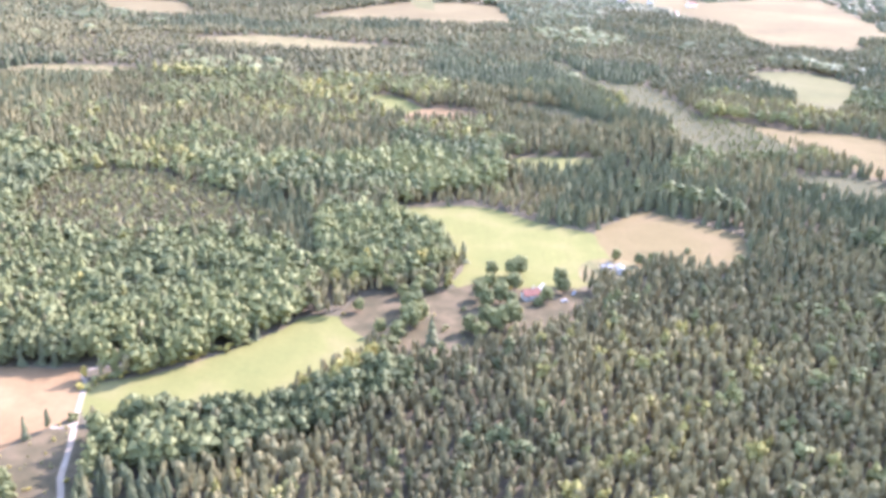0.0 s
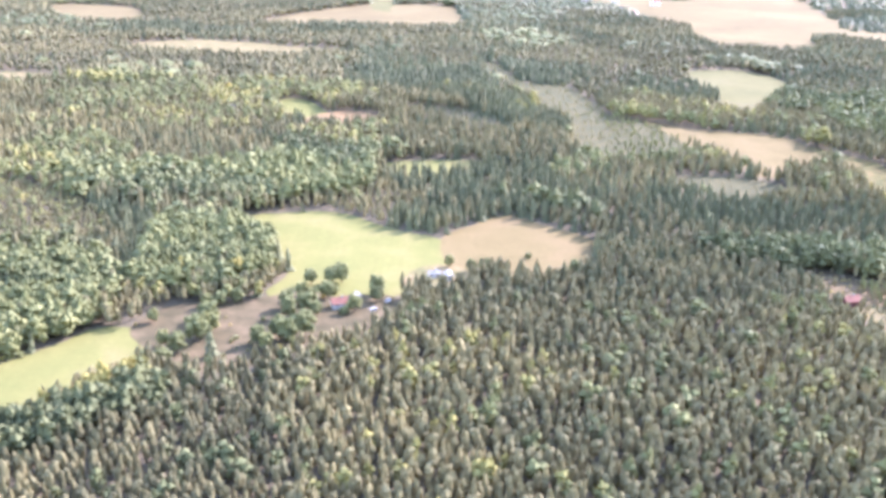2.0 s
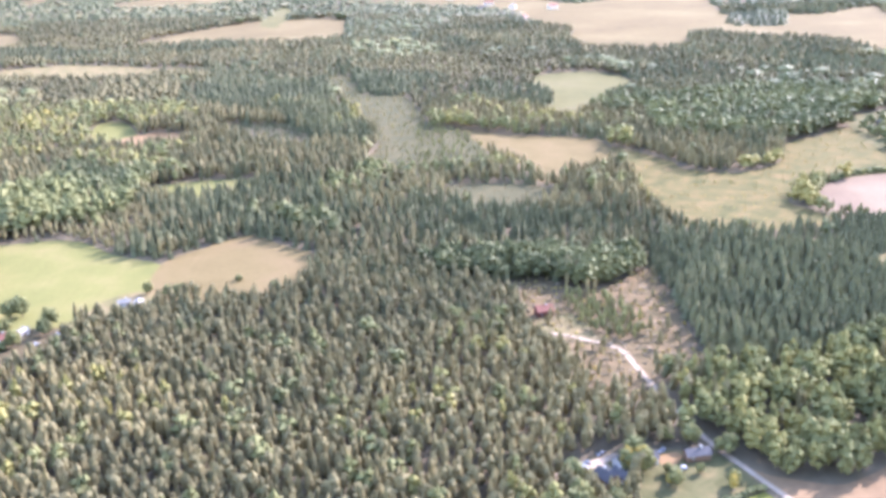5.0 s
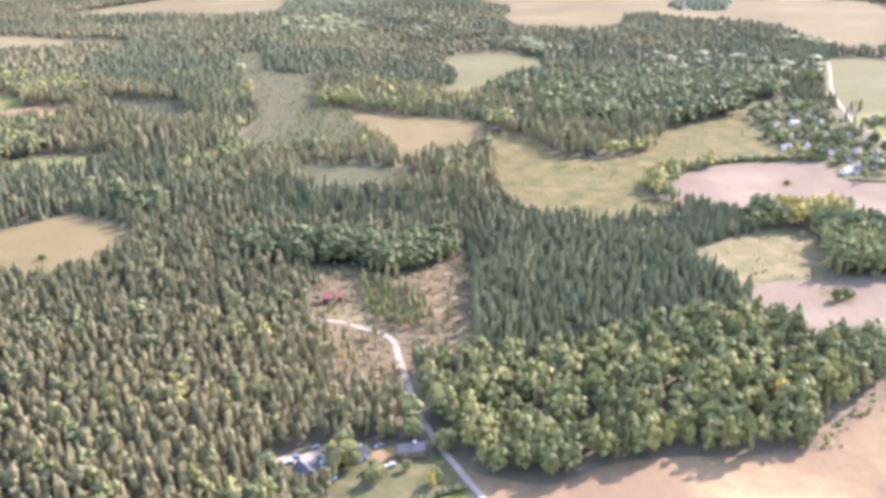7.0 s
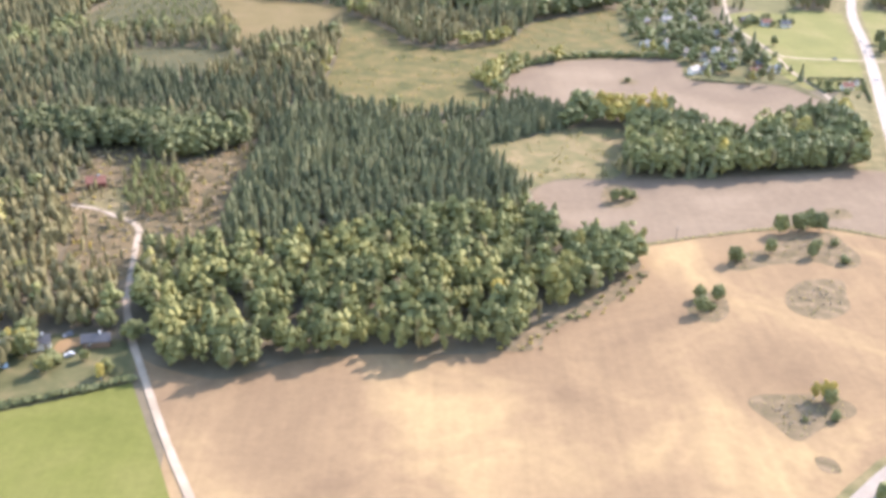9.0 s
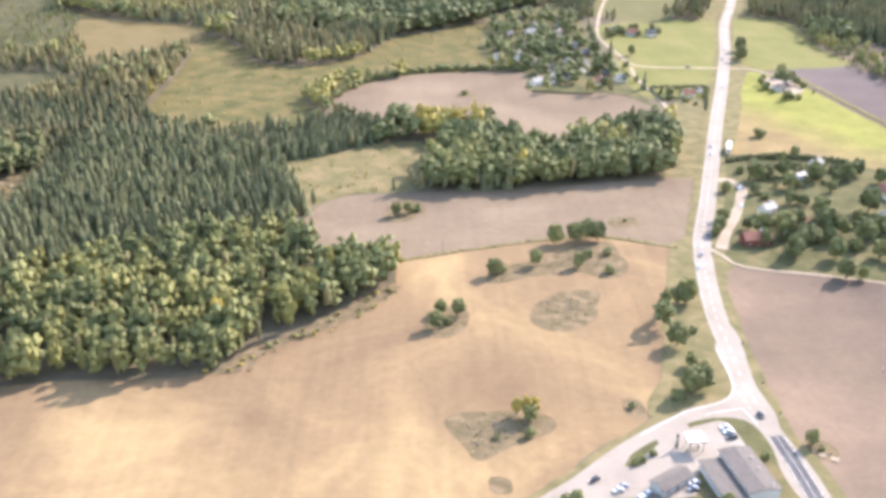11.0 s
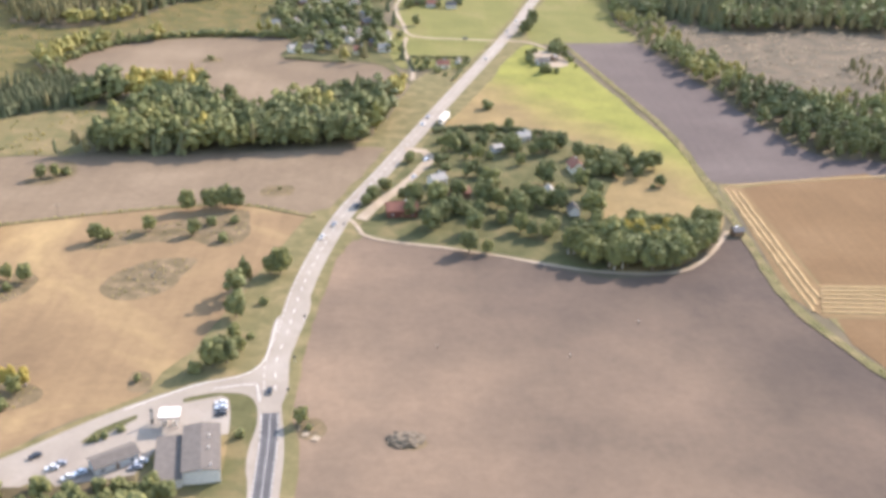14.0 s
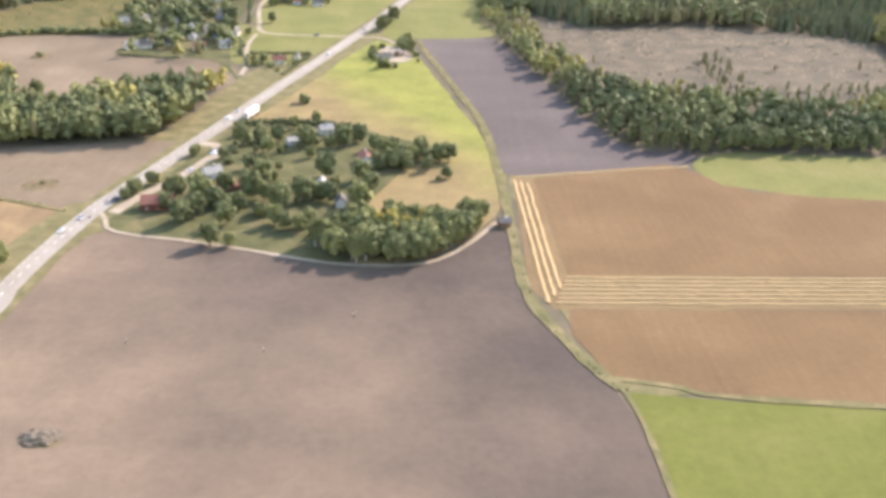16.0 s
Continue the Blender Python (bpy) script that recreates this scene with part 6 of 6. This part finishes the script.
stones("stone_heap", "dark heap of earth and stones in the brown field", 498.9, 231, 3.6, 2.6, 30, 1, 0.15, 0.45, 0.95)
stones("stone_scatter", "brown field stones on the grass island", 434, 297, 6.5, 6.0, 26, 2, 0.25, 0.7)
stones("stone_scatter", "stones on the scrubby island", 410, 240, 5.0, 5.0, 35, 3, 0.2, 0.7)
stones("stone_scatter", "pale stones beside the road", 480, 233.5, 2.4, 2.4, 9, 4, 0.2, 0.5)
stones("stone_scatter", "stones on the tree island", 444, 326, 6.0, 5.0, 25, 5, 0.2, 0.7)


def straw_row(line, label, seed):
    """A low ridge of cut straw, wavy and uneven."""
    p = curve_points(line, 1.5, False)
    way = np.gradient(p, axis=0)
    side = np.stack([-way[:, 1], way[:, 0]], 1) / np.hypot(way[:, 0], way[:, 1])[:, None]
    verts, faces = [], []
    for k, (q, s) in enumerate(zip(p, side)):
        w = 0.55 + 0.15 * noise.noise((q[0] * 0.9, q[1] * 0.9, seed))
        c = q + s * 0.25 * noise.noise((q[0] * 0.2, q[1] * 0.2, seed + 4.0))
        h = 0.4 + 0.16 * noise.noise((q[0] * 0.7, q[1] * 0.7, seed + 8.0))
        verts += [(*(c - s * w), 0.1), (*(c - s * w * 0.4), h), (*(c + s * w * 0.4), h), (*(c + s * w), 0.1)]
        if k:
            a = 4 * k
            faces += [(a - 4 + j, a - 3 + j, a + 1 + j, a + j) for j in range(3)]
    return tagged(mesh_object("straw_swath", verts, [f[::-1] for f in faces], STRAW_CUT), label, "straw", "rows of cut straw")


STRAW_CUT = plain("cut_straw", (0.30, 0.198, 0.088), 0.95, grain=0.4, spread=0.25)
for k in range(7):
    y = 286.2 + 2.25 * k
    straw_row([(604.6 - 0.7 * (6 - k), y - 0.4), (640, y + 0.2), (700, y + 1.6)], "long pale row of cut straw on stubble", k)
for k in range(3):
    x = 598.4 + 1.9 * k
    straw_row([(x, 286 + 3.5 * k), (x - 0.2, 330), (x - 0.4, 366 - 1.6 * k)], "pale row of cut straw along the field edge", 20 + k)
straw_row([(599, 368), (630, 375.5), (656, 380.4)], "pale row of cut straw along the field edge", 30)



def pole(x, y, h, label, arm=True):
    ob = thing("utility_pole", label, "pole", pose(x, y, 0.1, 0, 0, 30), "utility poles")
    part("post", tube_bm(0.09, 0.06, h, 8), BARK, ob)
    if arm:
        bar = part("crossarm", box_bm(1.3, 0.1, 0.1, 0, 0, h - 0.5), BARK, ob)
        for px in (-0.55, 0, 0.55):
            part("insulator", tube_bm(0.05, 0.05, 0.18, 6, h - 0.4), WHITE, bar, place=pose(px, 0, 0))


pole(401.5, 330.5, 4.6, "weathered wooden utility pole")
for x, y in ((505.6, 265.4), (553.4, 278.2), (535.1, 262.4)):
    stake = thing("marker_stake", "short weathered wooden stake standing in the bare field", "stake", pose(x, y, 0.02), "stakes in the field")
    part("post", tube_bm(0.12, 0.1, 1.1, 7), BARK, stake)
    part("band", tube_bm(0.14, 0.14, 0.25, 7, 0.8), WHITE, stake, "pale band round the top")
for x, y in ((474.9, 276.3), (474.6, 258.2), (474.6, 245.7), (480.6, 328.8)):
    sign_ = thing("road_sign", "small road sign on a steel post in the verge", "sign", pose(x, y, 0.1, 0, 0, 8), "signs beside the main road")
    part("post", tube_bm(0.05, 0.05, 1.7, 7), STEEL, sign_)
    plate = part("plate", box_bm(0.6, 0.05, 0.55, 0, -0.06, 1.15, 0.01), ROOF_DARK, sign_, "grey back of the plate")
    part("face", box_bm(0.54, 0.02, 0.49, 0, 0.0, 1.18), WHITE, plate, "pale face of the plate")
DASH = bpy.data.meshes.new("lane_dash")
bm = box_bm(0.2, 1.7, 0.02)
bm.to_mesh(DASH)
bm.free()
DASH.materials.append(LINE)
EDGE = bpy.data.meshes.new("edge_dash")
bm = box_bm(0.16, 1.1, 0.02)
bm.to_mesh(EDGE)
bm.free()
EDGE.materials.append(LINE)


def dashes(parent, line, mesh, name, step, off, z):
    z = parent.data.vertices[0].co.z + z
    p = curve_points(line, step, False)
    way = np.gradient(p, axis=0)
    for q, w in zip(p, way):
        w = w / np.hypot(*w)
        d = new(name, mesh)
        d.parent = parent
        d.matrix_basis = pose(q[0] - w[1] * off, q[1] + w[0] * off, z, 0, 0, math.degrees(math.atan2(w[1], w[0])) - 90)


road = bpy.data.objects["main_road"]
dark = ribbon("main_road", "newly laid dark asphalt stretch of the main road", ASPHALT_NEW, 0, [(476.2, 150), (474.3, 200), (473.6, 213), (472.8, 229), (471.9, 239)], 3.5)
near = [(476.2, 165), (474.3, 200), (473.6, 213), (472.8, 229), (471.9, 238)]
for off in (-1.62, 1.62):
    dashes(dark, near, EDGE, "edge_dash", 1.6, off, 0.03)
dashes(road, MAIN_ROAD[4:], DASH, "lane_dash", 4.4, 0.0, 0.09)
for off in (2.3,):
    dashes(road, MAIN_ROAD[4:-1], EDGE, "edge_dash", 2.6, off, 0.09)
ribbon("edge_line", "white edge line round the junction", LINE, 0, [(468.7, 276), (468.6, 266), (468.2, 260), (467.0, 256), (463.7, 252.2), (455.6, 248.8), (450.6, 245.2), (443, 239.4)], 0.22, step=1.0)
ribbon("stop_line", "white line at the mouth of the side road", LINE, 0, [(459, 247.2), (463.5, 248.6), (467.4, 249.4)], 0.2, step=1.0)
ribbon("stop_line", "white line at the mouth of the side road", LINE, 0, [(467.7, 249.4), (468.6, 246), (469.2, 243)], 0.22, step=1.0)
ribbon("centre_line", "thin white centre line on the new asphalt", LINE, 0, [(476.2, 150), (474.3, 200), (473.6, 213), (472.8, 229), (471.9, 238.6)], 0.12, step=2.0)
